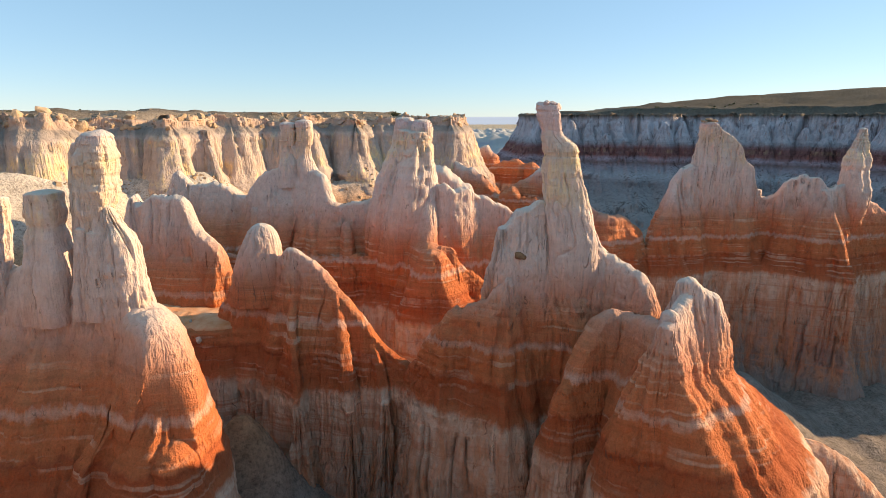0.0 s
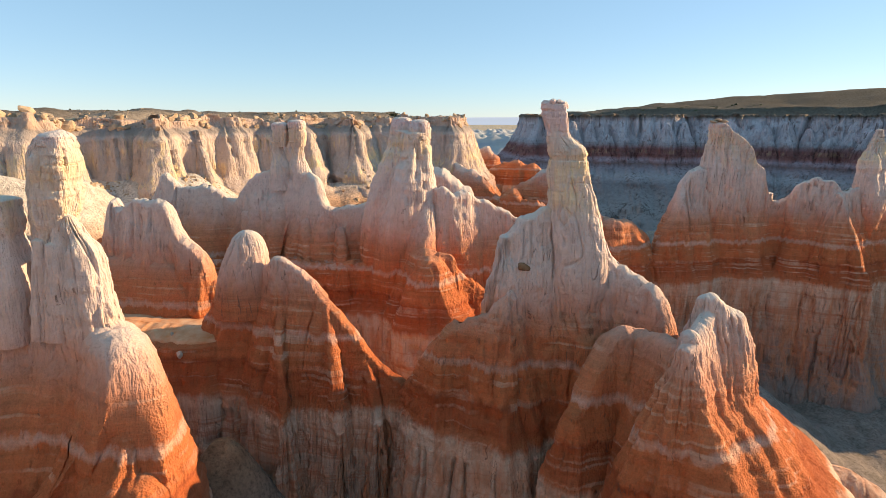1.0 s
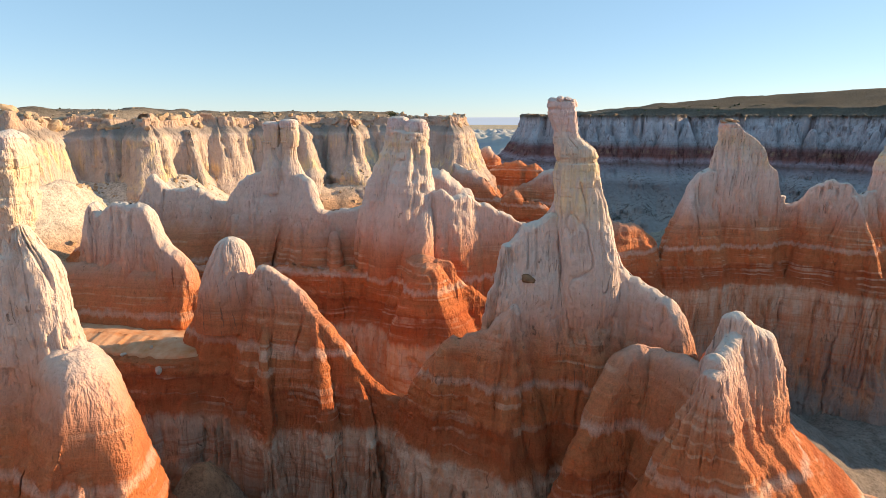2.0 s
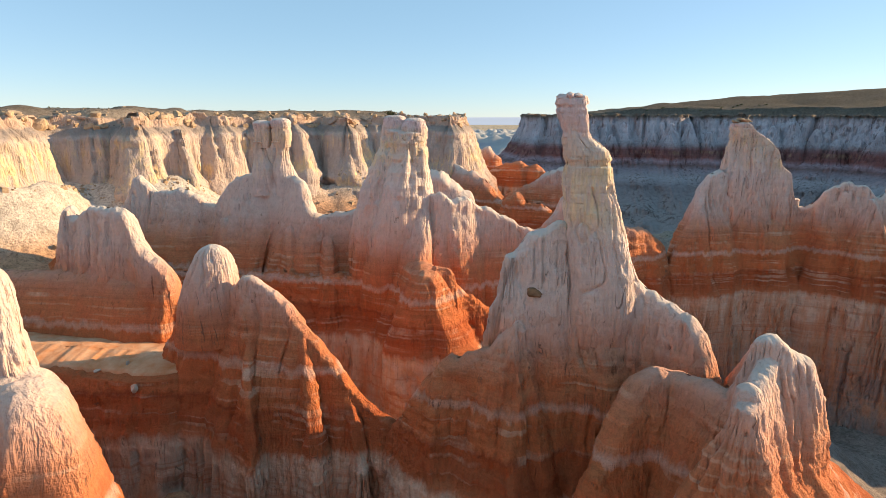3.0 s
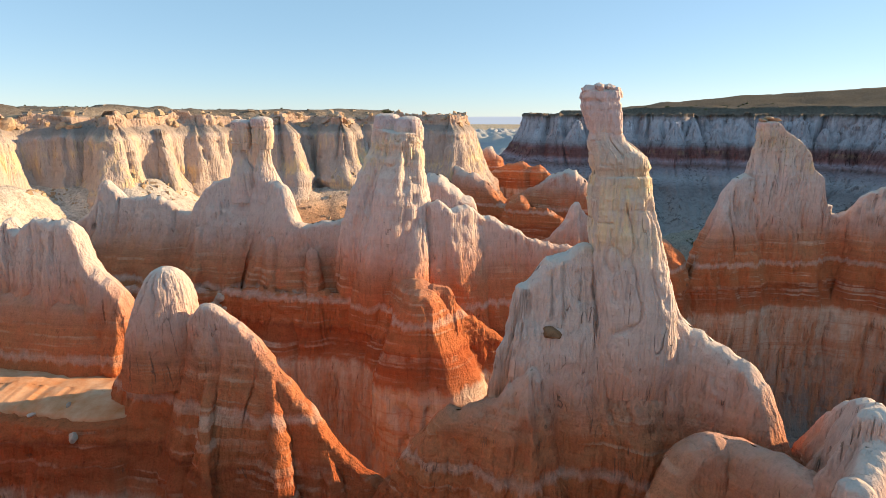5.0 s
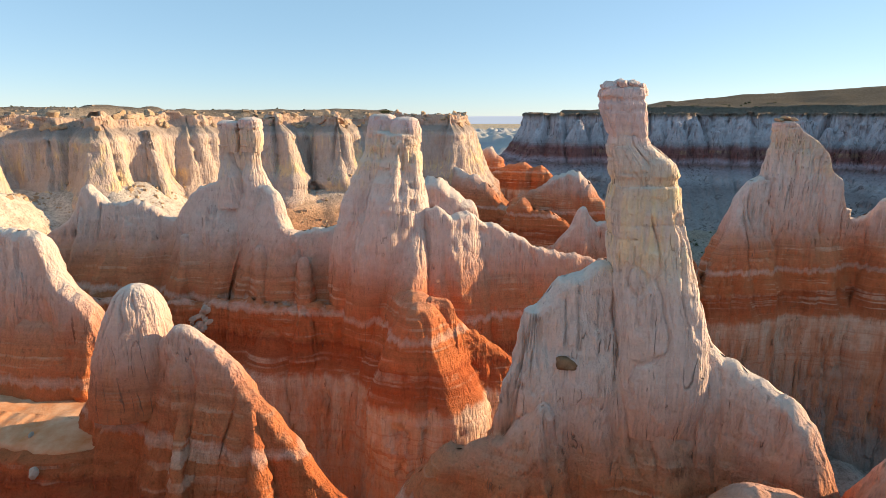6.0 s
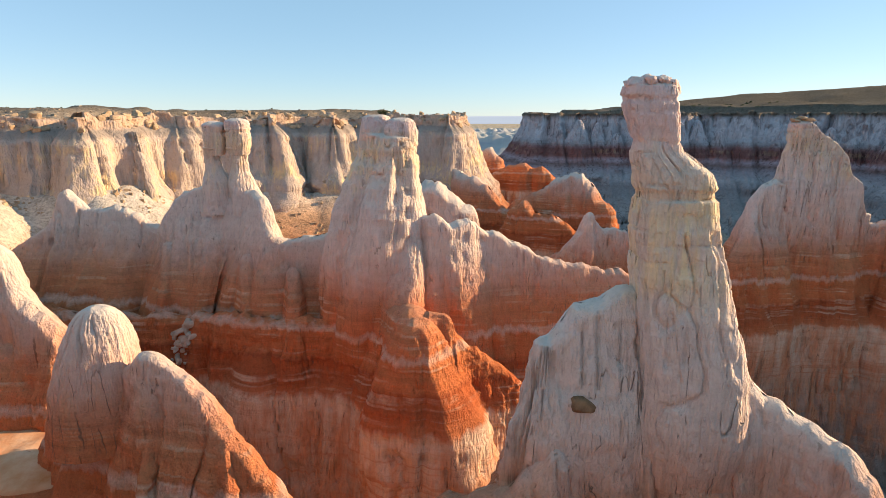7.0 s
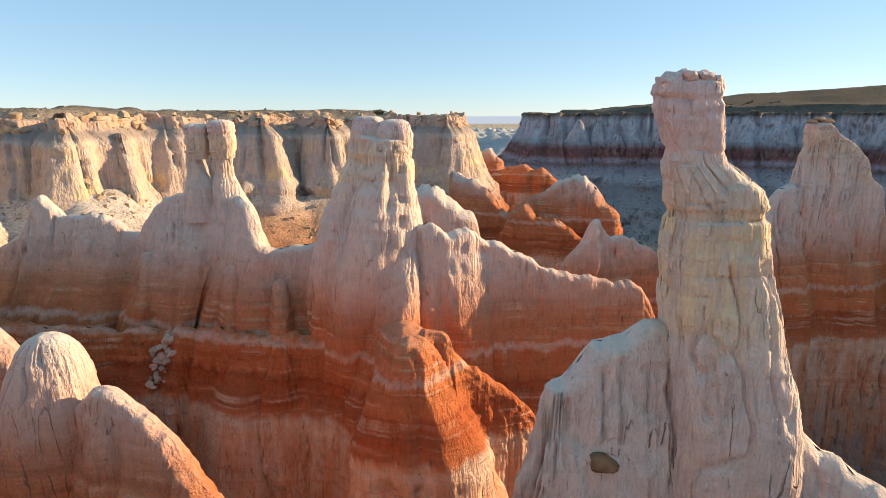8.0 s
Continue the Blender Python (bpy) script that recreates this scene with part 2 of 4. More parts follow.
def ground_material():
    m, nt, bsdf = material("ground", 1.0)
    pos = nt.nodes.new("ShaderNodeNewGeometry").outputs["Position"]
    xyz = nt.nodes.new("ShaderNodeSeparateXYZ")
    nt.links.new(pos, xyz.inputs[0])
    broad = noise_at(nt, pos, 0.02, 5)
    a = noise_at(nt, pos, 0.35, 6, 0.65)
    z = maths(nt, "ADD", xyz.outputs[2], maths(nt, "MULTIPLY", maths(nt, "SUBTRACT", broad, 0.5), 10))
    fac = maths(nt, "DIVIDE", maths(nt, "ADD", z, 60.0), 140.0)
    # dark plateau soil above 60 m, with shade of the backlit slopes added in
    stops = [(-60, (0.36, 0.28, 0.21)), (-40, (0.31, 0.25, 0.21)), (-14, (0.23, 0.18, 0.16)), (2, (0.24, 0.185, 0.165)), (12, (0.32, 0.17, 0.11)),
             (17, (0.42, 0.17, 0.09)), (26, (0.54, 0.31, 0.20)), (33, (0.54, 0.465, 0.415)), (48, (0.56, 0.49, 0.44)), (56, (0.36, 0.29, 0.24)), (64, (0.17, 0.135, 0.11)), (78, (0.09, 0.07, 0.055))]
    col = ramp(nt, fac, [((h + 60) / 140, c) for h, c in stops])
    # the open plain beyond the canyon is dry grass on sand
    plain = nt.nodes.new("ShaderNodeMapRange")
    nt.links.new(xyz.outputs[1], plain.inputs[0])
    plain.inputs[1].default_value, plain.inputs[2].default_value = 1300, 1700
    col = mix(nt, col, (0.50, 0.39, 0.29), plain.outputs[0])
    col = mix(nt, col, ramp(nt, a, [(0.3, (0.6, 0.58, 0.56)), (0.5, (1, 1, 1)), (0.7, (1.3, 1.3, 1.3))]), 0.8, "MULTIPLY")
    stones = noise_at(nt, pos, 1.7, 6, 0.7)
    col = mix(nt, col, ramp(nt, stones, [(0.36, (0.5, 0.47, 0.45)), (0.48, (1, 1, 1)), (0.64, (1.3, 1.28, 1.25))]), 0.75, "MULTIPLY")
    nt.links.new(col, bsdf.inputs["Base Color"])
    bump(nt, bsdf, maths(nt, "ADD", a, maths(nt, "MULTIPLY", stones, 0.5)), 0.9, 0.8)
    return m


GROUND = ground_material()


# ---- mesh building ----
def mesh_from(name, verts, quads, mat, smooth=True):
    me = bpy.data.meshes.new(name)
    n, f = len(verts), len(quads)
    me.vertices.add(n)
    me.vertices.foreach_set("co", np.ascontiguousarray(verts, dtype=np.float32).ravel())
    k = quads.shape[1]
    me.loops.add(f * k)
    me.loops.foreach_set("vertex_index", np.ascontiguousarray(quads, dtype=np.int32).ravel())
    me.polygons.add(f)
    me.polygons.foreach_set("loop_start", np.arange(0, f * k, k, dtype=np.int32))
    me.polygons.foreach_set("use_smooth", np.full(f, smooth))
    me.update(calc_edges=True)
    me.materials.append(mat)
    return me


def grid_quads(rows, cols, wrap=False):
    i, j = np.meshgrid(np.arange(rows - 1), np.arange(cols if wrap else cols - 1), indexing="ij")
    j2 = (j + 1) % cols
    return np.stack([i * cols + j, (i + 1) * cols + j, (i + 1) * cols + j2, i * cols + j2], -1).reshape(-1, 4)


def thing(name, at, label, category, group=""):
    ob = new(name)
    ob.location = at
    ob.empty_display_size = 2
    return tagged(ob, label, category, group)


def part_of(parent, name, verts, quads, mat, label="", smooth=True):
    """Verts in world metres; the part hangs under its thing."""
    at = np.array(parent.location) if parent else np.zeros(3)
    if parent and parent.parent:
        at = at + np.array(parent.parent.location)
    ob = new(name, mesh_from(name, verts - at, quads, mat, smooth))
    ob.parent = parent
    return tagged(ob, label)


def spline(points, step):
    """A smooth line through the points, cut at even steps."""
    p = np.array(points, float)
    if len(p) == 1:
        return p
    q = np.vstack([2 * p[0] - p[1], p, 2 * p[-1] - p[-2]])
    out = []
    for i in range(1, len(q) - 2):
        t = np.linspace(0, 1, 24, endpoint=False)[:, None]
        a, b, c, d = q[i - 1:i + 3]
        m1, m2 = (c - a) / 2, (d - b) / 2
        h = np.linalg.norm(c - b)
        m1, m2 = [m * min(1, 1.2 * h / (np.linalg.norm(m) + 1e-9)) for m in (m1, m2)]
        out.append((2 * t**3 - 3 * t**2 + 1) * b + (t**3 - 2 * t**2 + t) * m1 + (-2 * t**3 + 3 * t**2) * c + (t**3 - t**2) * m2)
    out = np.vstack(out + [p[-1:]])
    s = np.concatenate([[0], np.cumsum(np.linalg.norm(np.diff(out, axis=0), axis=1))])
    n = max(2, int(s[-1] / step) + 1)
    return np.stack([np.interp(np.linspace(0, s[-1], n), s, out[:, k]) for k in range(3)], 1)


# Run of the faces: metres outward per metre down, by height. The pale beds stand steep, the red ones slump, the foot is scree.
_bz = np.array([-40, -12, -8, 0, 13.8, 15.2, 17, 20, 22, 26, 30, 34, 38, 42, 47, 55, 70.0])
_bc = np.array([1.1, 0.9, 0.5, 0.22, 0.14, 0.16, 0.42, 0.40, 0.50, 0.36, 0.48, 0.42, 0.32, 0.24, 0.15, 0.10, 0.10])
_gz = np.linspace(-40, 70, 1101)
_gc = np.interp(_gz, _bz, _bc)
_gint = np.concatenate([[0], np.cumsum((_gc[1:] + _gc[:-1]) * 0.05)])


def run_below(z):
    """Metres outward from height z up to the top of the beds."""
    return _gint[-1] - np.interp(z, _gz, _gint)


def ledges(z):
    k = np.zeros_like(z)
    return 0.6 * perlin(k + 0.5, k + 2.5, z * 0.9) + 0.4 * perlin(k + 4.5, k + 1.5, z * 2.3)


def valleys(x, y, z):
    """0 along sharp gullies, up to about 1 on the round ribs between them."""
    return np.minimum(np.abs(perlin(x, y, z)) * 2.4, 1.0)


def groove(x, y, z, width):
    """-1 in narrow cuts, 0 elsewhere."""
    return -np.exp(-np.abs(perlin(x, y, z)) / width)


def weather(px, py, z, qx, qy, depth, amp=1.0, size=1.0, seed=0.0, flute=1.0, heads=1.0):
    """How far a face stands out: buttresses, gullies, joints, ledges and lumps."""
    pale = np.clip(step01(z, 30, 40) + step01(-z, -14.5, -12.5), 0, 1)
    red = 1 - pale
    s = 1.0 / size
    near = np.clip(depth / (2.0 * size), 0, 1)
    deep = np.clip(depth / (14 * size), 0, 1)
    blocks = 0.8 * (1 - flute)
    flute = flute * step01(depth, 0.6 * size, 6 * size)
    o = seed * 17.3
    # the lines that water takes wander a little on their way down
    wob = perlin(qx * 0.2 * s, qy * 0.2 * s + o, z * 0.16 * s) * 0.9 * size + perlin(qx * 0.5 * s, qy * 0.5 * s + o, z * 0.5 * s) * 0.2 * size
    qx, qy = qx + wob, qy + wob * 0.7
    big = valleys(qx * 0.10 * s + o, qy * 0.10 * s, z * 0.02 * s) - 0.45
    mid = valleys(qx * 0.27 * s + o, qy * 0.27 * s + 7, z * 0.04 * s) - 0.45
    patch = np.clip(0.55 + 1.3 * perlin(px * 0.14 * s, py * 0.14 * s + o, z * 0.12 * s), 0, 1.4)
    f1 = groove(qx * 0.62 * s, qy * 0.62 * s + o, z * 0.03 * s, 0.13)
    f2 = groove(qx * 1.5 * s + 3, qy * 1.5 * s + o, z * 0.05 * s, 0.14)
    # upright joints that cut deep into the pale beds
    cr = np.abs(perlin(qx * 0.30 * s + 31 + o, qy * 0.30 * s, z * 0.012 * s))
    crack = -np.exp(-(cr / 0.045) ** 2) * step01(perlin(qx * 0.11 * s, qy * 0.11 * s + 5, z * 0.07 * s), -0.06, 0.04)
    cr = np.abs(perlin(qx * 0.8 * s + 11 + o, qy * 0.8 * s, z * 0.02 * s))
    crack = crack - 0.45 * np.exp(-(cr / 0.07) ** 2) * step01(perlin(qx * 0.25 * s + 9, qy * 0.25 * s, z * 0.1 * s), 0.0, 0.12)
    # blocks between joints and bedding planes
    bx, by, bz = qx * 0.5 * s + o, qy * 0.5 * s, z * 0.6 * s + 0.6 * perlin(qx * 0.1, qy * 0.1, z * 0)
    blocky = perlin(np.round(bx) * 0.71, np.round(by) * 0.71, np.round(bz) * 0.83)
    seam = np.exp(-(np.abs(bz - np.floor(bz) - 0.5) / 0.07) ** 2) * step01(perlin(qx * 0.2, qy * 0.2, np.round(bz - 0.5) * 3.1 + o), 0.02, 0.1)
    lump = fbm(px * 0.4 * s + o, py * 0.4 * s, z * 0.5 * s, 3)
    grain = fbm(px * 1.5 * s, py * 1.5 * s + o, z * 1.5 * s, 3)
    led = ledges(z + 0.8 * perlin(px * 0.06, py * 0.06, z * 0 + o))
    high = step01(z, 46, 54)
    # spurs that widen downwards from pointed heads
    rib = valleys(qx * 0.13 * s + 5 + o, qy * 0.13 * s + 2, z * 0.01 * s + 3)
    spur = np.clip(rib - 1.05 + depth / (15 * size), 0, 1) * flute * heads
    out = 1.7 * spur + (0.4 + 1.2 * deep) * big + near * flute * (0.75 * mid + (0.5 + 0.65 * pale) * f1 * patch + (0.28 + 0.3 * pale) * f2 * patch)
    out = out + near * ((1.15 * crack + 0.34 * blocky * (0.3 + high + blocks) - 0.6 * seam * high) * pale + led * (0.18 + 0.30 * red + 0.22 * high))
    return amp * size * (out + lump * (0.20 + 0.12 * red) + grain * (0.08 + 0.12 * red))


def massif(parent, name, path, base, w=1.6, k=(1, 1, 1, 1), prof=None, squash=(1, 1), res=0.4, amp=1.0, size=1.0, seed=0.0, mat=None, label="", foot=6.0, flat=0.0, square=2.0, flare=(0, 0), table=0.0, flute=None):
    """A butte round a crest line: path rows (x, y, crest z). Faces run out by the beds, times k (to +x, -x, +y, -y),
    or by prof rows (z, radius, dx, dy) for a spire. w: the crest's roundness. foot: where the flutes are spaced."""
    flute = (0.3 if prof and len(path) == 1 else 1.0) if flute is None else flute
    hres, vres = res * 0.9, res * 1.2
    c = spline(path, hres)
    n = len(c)
    if n > 1:
        c[:, 2] += amp * size * (1 - flat) * (0.8 * perlin(c[:, 0] * 0.25, c[:, 1] * 0.25, c[:, 2] * 0 + seed) + 0.5 * perlin(c[:, 0] * 0.8, c[:, 1] * 0.8, c[:, 2] * 0 + seed) + 0.2 * perlin(c[:, 0] * 2, c[:, 1] * 2, c[:, 2] * 0 + seed))
        tan = np.gradient(c[:, :2], axis=0)
        for _ in range(max(6, int(2 / hres))):
            tan = (np.roll(tan, 1, 0) + tan + np.roll(tan, -1, 0)) / 3 if n > 8 else tan
            tan[0], tan[-1] = tan[1], tan[-2]
        ang = np.unwrap(np.arctan2(tan[:, 1], tan[:, 0]))
        wide = 4 if prof else 8
        m = max(10, int(math.pi * wide * 0.5 / hres))
        cap = np.linspace(-math.pi / 2, math.pi / 2, m + 2)[1:-1]
        idx = np.concatenate([np.arange(n), np.full(m, n - 1), np.arange(n)[::-1], np.zeros(m, int)])
        th = np.concatenate([ang - math.pi / 2, ang[-1] + cap, ang[::-1] + math.pi / 2, ang[0] + math.pi + cap])
    else:
        m = max(60, int(2 * math.pi * max(r[1] for r in prof) / hres))
        idx, th = np.zeros(m, int), np.linspace(0, 2 * math.pi, m, endpoint=False)
    # the northern sides are cut coarser
    keep = (np.sin(th) < 0.45) | (np.arange(len(th)) % 3 == 0)
    idx, th = idx[keep], th[keep]
    b = c[idx]
    nx, ny = np.cos(th), np.sin(th)
    kk = k[0] * np.clip(nx, 0, 1) ** 2 + k[1] * np.clip(-nx, 0, 1) ** 2 + k[2] * np.clip(ny, 0, 1) ** 2 + k[3] * np.clip(-ny, 0, 1) ** 2
    top = c[:, 2].max()
    lv = max(16, int((top - base) / vres))
    t = np.linspace(0, 1, lv) ** 1.25
    z = b[None, :, 2] - (b[None, :, 2] - base) * t[:, None]
    depth = b[None, :, 2] - z
    dome = np.sqrt(1 - (1 - np.clip(depth / w, 0, 1)) ** 2)
    dx = dy = 0
    if prof:
        pr = np.array(prof, float)[::-1]
        r = np.interp(z, pr[:, 0], pr[:, 1])
        off = r * dome
        if pr.shape[1] > 2:
            dx, dy = np.interp(z, pr[:, 0], pr[:, 2]), np.interp(z, pr[:, 0], pr[:, 3])
    else:
        off = w * dome + kk * (run_below(z) - run_below(b[None, :, 2]))
        off = off + table * np.sqrt(np.clip(depth / 0.7, 0, 1)) + flare[1] * np.clip(nx, 0, 1) ** 2 * np.clip(flare[0] - z, 0, max(0, flare[0] - 14))
    if square > 2:
        off = off / (np.abs(nx) ** square + np.abs(ny) ** square) ** (1 / square)
    ox, oy = nx * off * squash[0], ny * off * squash[1]
    qx, qy = b[:, 0] + nx * foot, b[:, 1] + ny * foot
    px, py = b[:, 0] + ox + dx, b[:, 1] + oy + dy
    wx = weather(px, py, z, np.broadcast_to(qx, z.shape), np.broadcast_to(qy, z.shape), depth, amp, size, seed, flute)
    keep = np.clip(depth / (0.6 * w + 0.01), 0, 1)
    px, py = px + nx * wx * keep, py + ny * wx * keep
    zz = z + (1 - keep) * amp * 0.5 * size * fbm(px * 0.5, py * 0.5, z * 0.2 + seed, 3)
    v = np.stack([px, py, zz], -1).reshape(-1, 3)
    return part_of(parent, name, v, grid_quads(lv, len(idx), True), mat or ROCK, label)


def boulder_mesh(name, seed, mat, shape=(1, 1, 0.8), cuts=6, square=0.5, detail=2, angular=False):
    """A weathered block, about two metres across, a little squared, with chipped faces."""
    bm = bmesh.new()
    bmesh.ops.create_icosphere(bm, subdivisions=detail, radius=1)
    rng = np.random.RandomState(seed)
    planes = [(Vector(rng.normal(size=3)).normalized(), rng.uniform(0.55, 0.85)) for _ in range(cuts)]
    for v in bm.verts:
        p = v.co.copy()
        m = max(abs(p.x), abs(p.y), abs(p.z))
        p = p.lerp(p / m * 0.8, square)
        for nrm, d in planes:
            over = p.dot(nrm) - d
            if over > 0:
                p -= nrm * over * 0.95
        p += p * 0.12 * noise.noise(p * 1.8 + Vector((seed, 0, 0))) + p * 0.06 * noise.noise(p * 5 + Vector((0, seed, 0)))
        v.co = Vector((p.x * shape[0], p.y * shape[1], p.z * shape[2]))
    me = bpy.data.meshes.new(name)
    bm.to_mesh(me)
    bm.free()
    me.materials.append(mat)
    for p in me.polygons:
        p.use_smooth = not angular
    return me


def block(parent, name, at, scale, turn, mesh, label=""):
    ob = new(name, mesh)
    if parent:
        ob.parent = parent
        at = Vector(at) - parent.location
    ob.location, ob.scale, ob.rotation_euler = at, scale, [radians(v) for v in turn]
    return tagged(ob, label)


# ---- ground and canyon walls ----
WEST_RIM = [(-150, 40), (-144, 90), (-138, 130), (-130, 150), (-121, 156), (-113, 160), (-112, 168), (-117, 180), (-118, 188), (-108, 190), (-104.5, 193), (-101.5, 190), (-92, 189), (-89.5, 194), (-89, 204),
            (-92, 213), (-90, 222), (-84, 224), (-80, 229), (-79, 237), (-68, 239), (-58, 240), (-56, 248), (-51, 255), (-44, 250), (-38, 248), (-35, 256), (-32, 264), (-22, 267), (-12, 270), (-2, 268), (4, 264), (10, 272), (13, 300), (17, 345), (6, 400), (-30, 470), (-90, 560), (-300, 700)]
BOUNCE_RIM = [(300, -170), (160, -150), (40, -140), (-60, -110), (-120, -50), (-146, 10), (-150, 40)]
EAST_RIM = [(620, 60), (560, 300), (500, 470), (462, 610), (405, 662), (330, 690), (235, 714), (165, 728), (122, 736), (114, 775), (125, 830), (230, 1000), (400, 1300), (800, 1800)]


def rim_distance(x, y, rim, outside):
    """Metres from the rim line, positive on the plateau; outside: a far point that closes the plateau."""
    poly = np.array(rim + outside, float)
    inside = np.zeros(x.shape, bool)
    best = np.full(x.shape, 1e9)
    for i in range(len(poly)):
        (x0, y0), (x1, y1) = poly[i], poly[(i + 1) % len(poly)]
        cross = ((y0 > y) != (y1 > y)) & (x < (x1 - x0) * (y - y0) / (y1 - y0 + 1e-12) + x0)
        inside ^= cross
        if i < len(rim) - 1:
            dx, dy = x1 - x0, y1 - y0
            t = np.clip(((x - x0) * dx + (y - y0) * dy) / (dx * dx + dy * dy), 0, 1)
            best = np.minimum(best, np.hypot(x - x0 - t * dx, y - y0 - t * dy))
    return np.where(inside, best, -best)


def ground_height(x, y):
    dw = rim_distance(x, y, BOUNCE_RIM[:-1] + WEST_RIM, [(-4900, 1500), (-4900, -480), (300, -480)])
    de = rim_distance(x, y, EAST_RIM, [(4900, 1800), (4900, 60)])
    floor = -4 - 14 * step01(x, 10, 80) - 40 * step01(y, 190, 640) + 66 * step01(y, 2600, 4700)
    # the western benches: pale scree under the cliff, an orange terrace below it
    floor = floor + (45 - 6 * step01(y, 195, 225)) * np.clip((dw + 60) / 56, 0, 1) * (1 - step01(y, 250, 420))
    floor = floor + 19 * np.exp(-((x + 72) / 22) ** 2 - ((y - 112) / 13) ** 2)
    floor = floor + 21 * np.exp(-((x + 31) / 8) ** 2 - ((y - 75) / 7) ** 2)
    # ground behind the camera, never in view, raised to bounce sunlight forward
    floor = floor + 36 * step01(-y, -50, -4) * (1 - step01(x, 150, 320))
    rough = fbm(x * 0.03, y * 0.03, x * 0, 4) * 2.2 + fbm(x * 0.2, y * 0.2, x * 0, 3) * 0.5
    # dark scree heaped below the eastern fin
    floor = floor + 15 * np.exp(-((x - 74) / 17) ** 2 - ((y - 124) / 20) ** 2) + step01(x, 28, 50) * (1 - step01(y, 190, 260)) * (2.2 * fbm(x * 0.09, y * 0.09, x * 0 + 6, 4))
    floor = floor + rough
    # pale dunes of scree at the foot of the western cliff
    dune = 15 * (valleys(x * 0.022 + y * 0.012, y * 0.016 - x * 0.01, x * 0 + 2.5) - 0.45)
    floor = floor + dune * step01(-x, 62, 80) * step01(y, 100, 125) * (1 - step01(y, 165, 190)) * step01(dw, -75, -40) * (1 - step01(dw, -9, -3))
    # gullied scree aprons towards the far wall
    gully = 14 * (valleys(x * 0.014, y * 0.014, x * 0 + 5) - 0.5) + 7 * (valleys(x * 0.04, y * 0.04, x * 0 + 9) - 0.5) + 2.5 * fbm(x * 0.1, y * 0.1, x * 0 + 4, 3)
    floor = floor + gully * step01(y, 190, 300) * (1 - step01(y, 1300, 2200))
    far = 1 - step01(y, 1500, 3200)
    tier = step01(dw + 14 * perlin(x * 0.02, y * 0.02, x * 0 + 8), 26, 44)
    pw = 58.2 + 4.4 * tier + 1.4 * fbm(x * 0.05, y * 0.05, x * 0 + 2, 5) + 0.5 * np.round(2 * perlin(x * 0.08, y * 0.08, x * 0))
    pe = 64 + 4 * step01(de, 5, 40) + 30 * step01(de, 30, 260) * np.clip((x - 90) / 560, 0, 1) + 6 * step01(de, 24, 44) * step01(x, 225, 265) + 3.5 * fbm(x * 0.02, y * 0.02, x * 0 + 3, 6)
    z = floor + (pw - floor) * step01(dw, 3, 14) * np.where(dw > 0, 1, 0) * far
    return z + (pe - z) * step01(de, 6, 40) * np.where(de > 0, 1, 0) * far


def axis(near0, near1, step, far0, far1, growth=1.06):
    out = list(np.arange(near0, near1, step))
    s, v = step, near1
    while v < far1:
        out.append(v)
        s *= growth
        v += s
    out.append(far1)
    s, v = step, near0
    while v > far0:
        s *= growth
        v -= s
        out.insert(0, max(v, far0))
    return np.array(out)


gx, gy = axis(-150, 150, 2.1, -4900, 4900, 1.06), axis(40, 330, 2.0, -500, 4880, 1.03)
X, Y = np.meshgrid(gx, gy, indexing="ij")
Z = ground_height(X, Y)
ground = new("ground", mesh_from("ground", np.stack([X, Y, Z], -1).reshape(-1, 3), grid_quads(len(gx), len(gy)), GROUND))
tagged(ground, "stony canyon floor, pale scree benches and dry plateau", "ground", kind="structure")
if mesh_up := ground.data.polygons[0].normal.z < 0:
    ground.data.flip_normals()


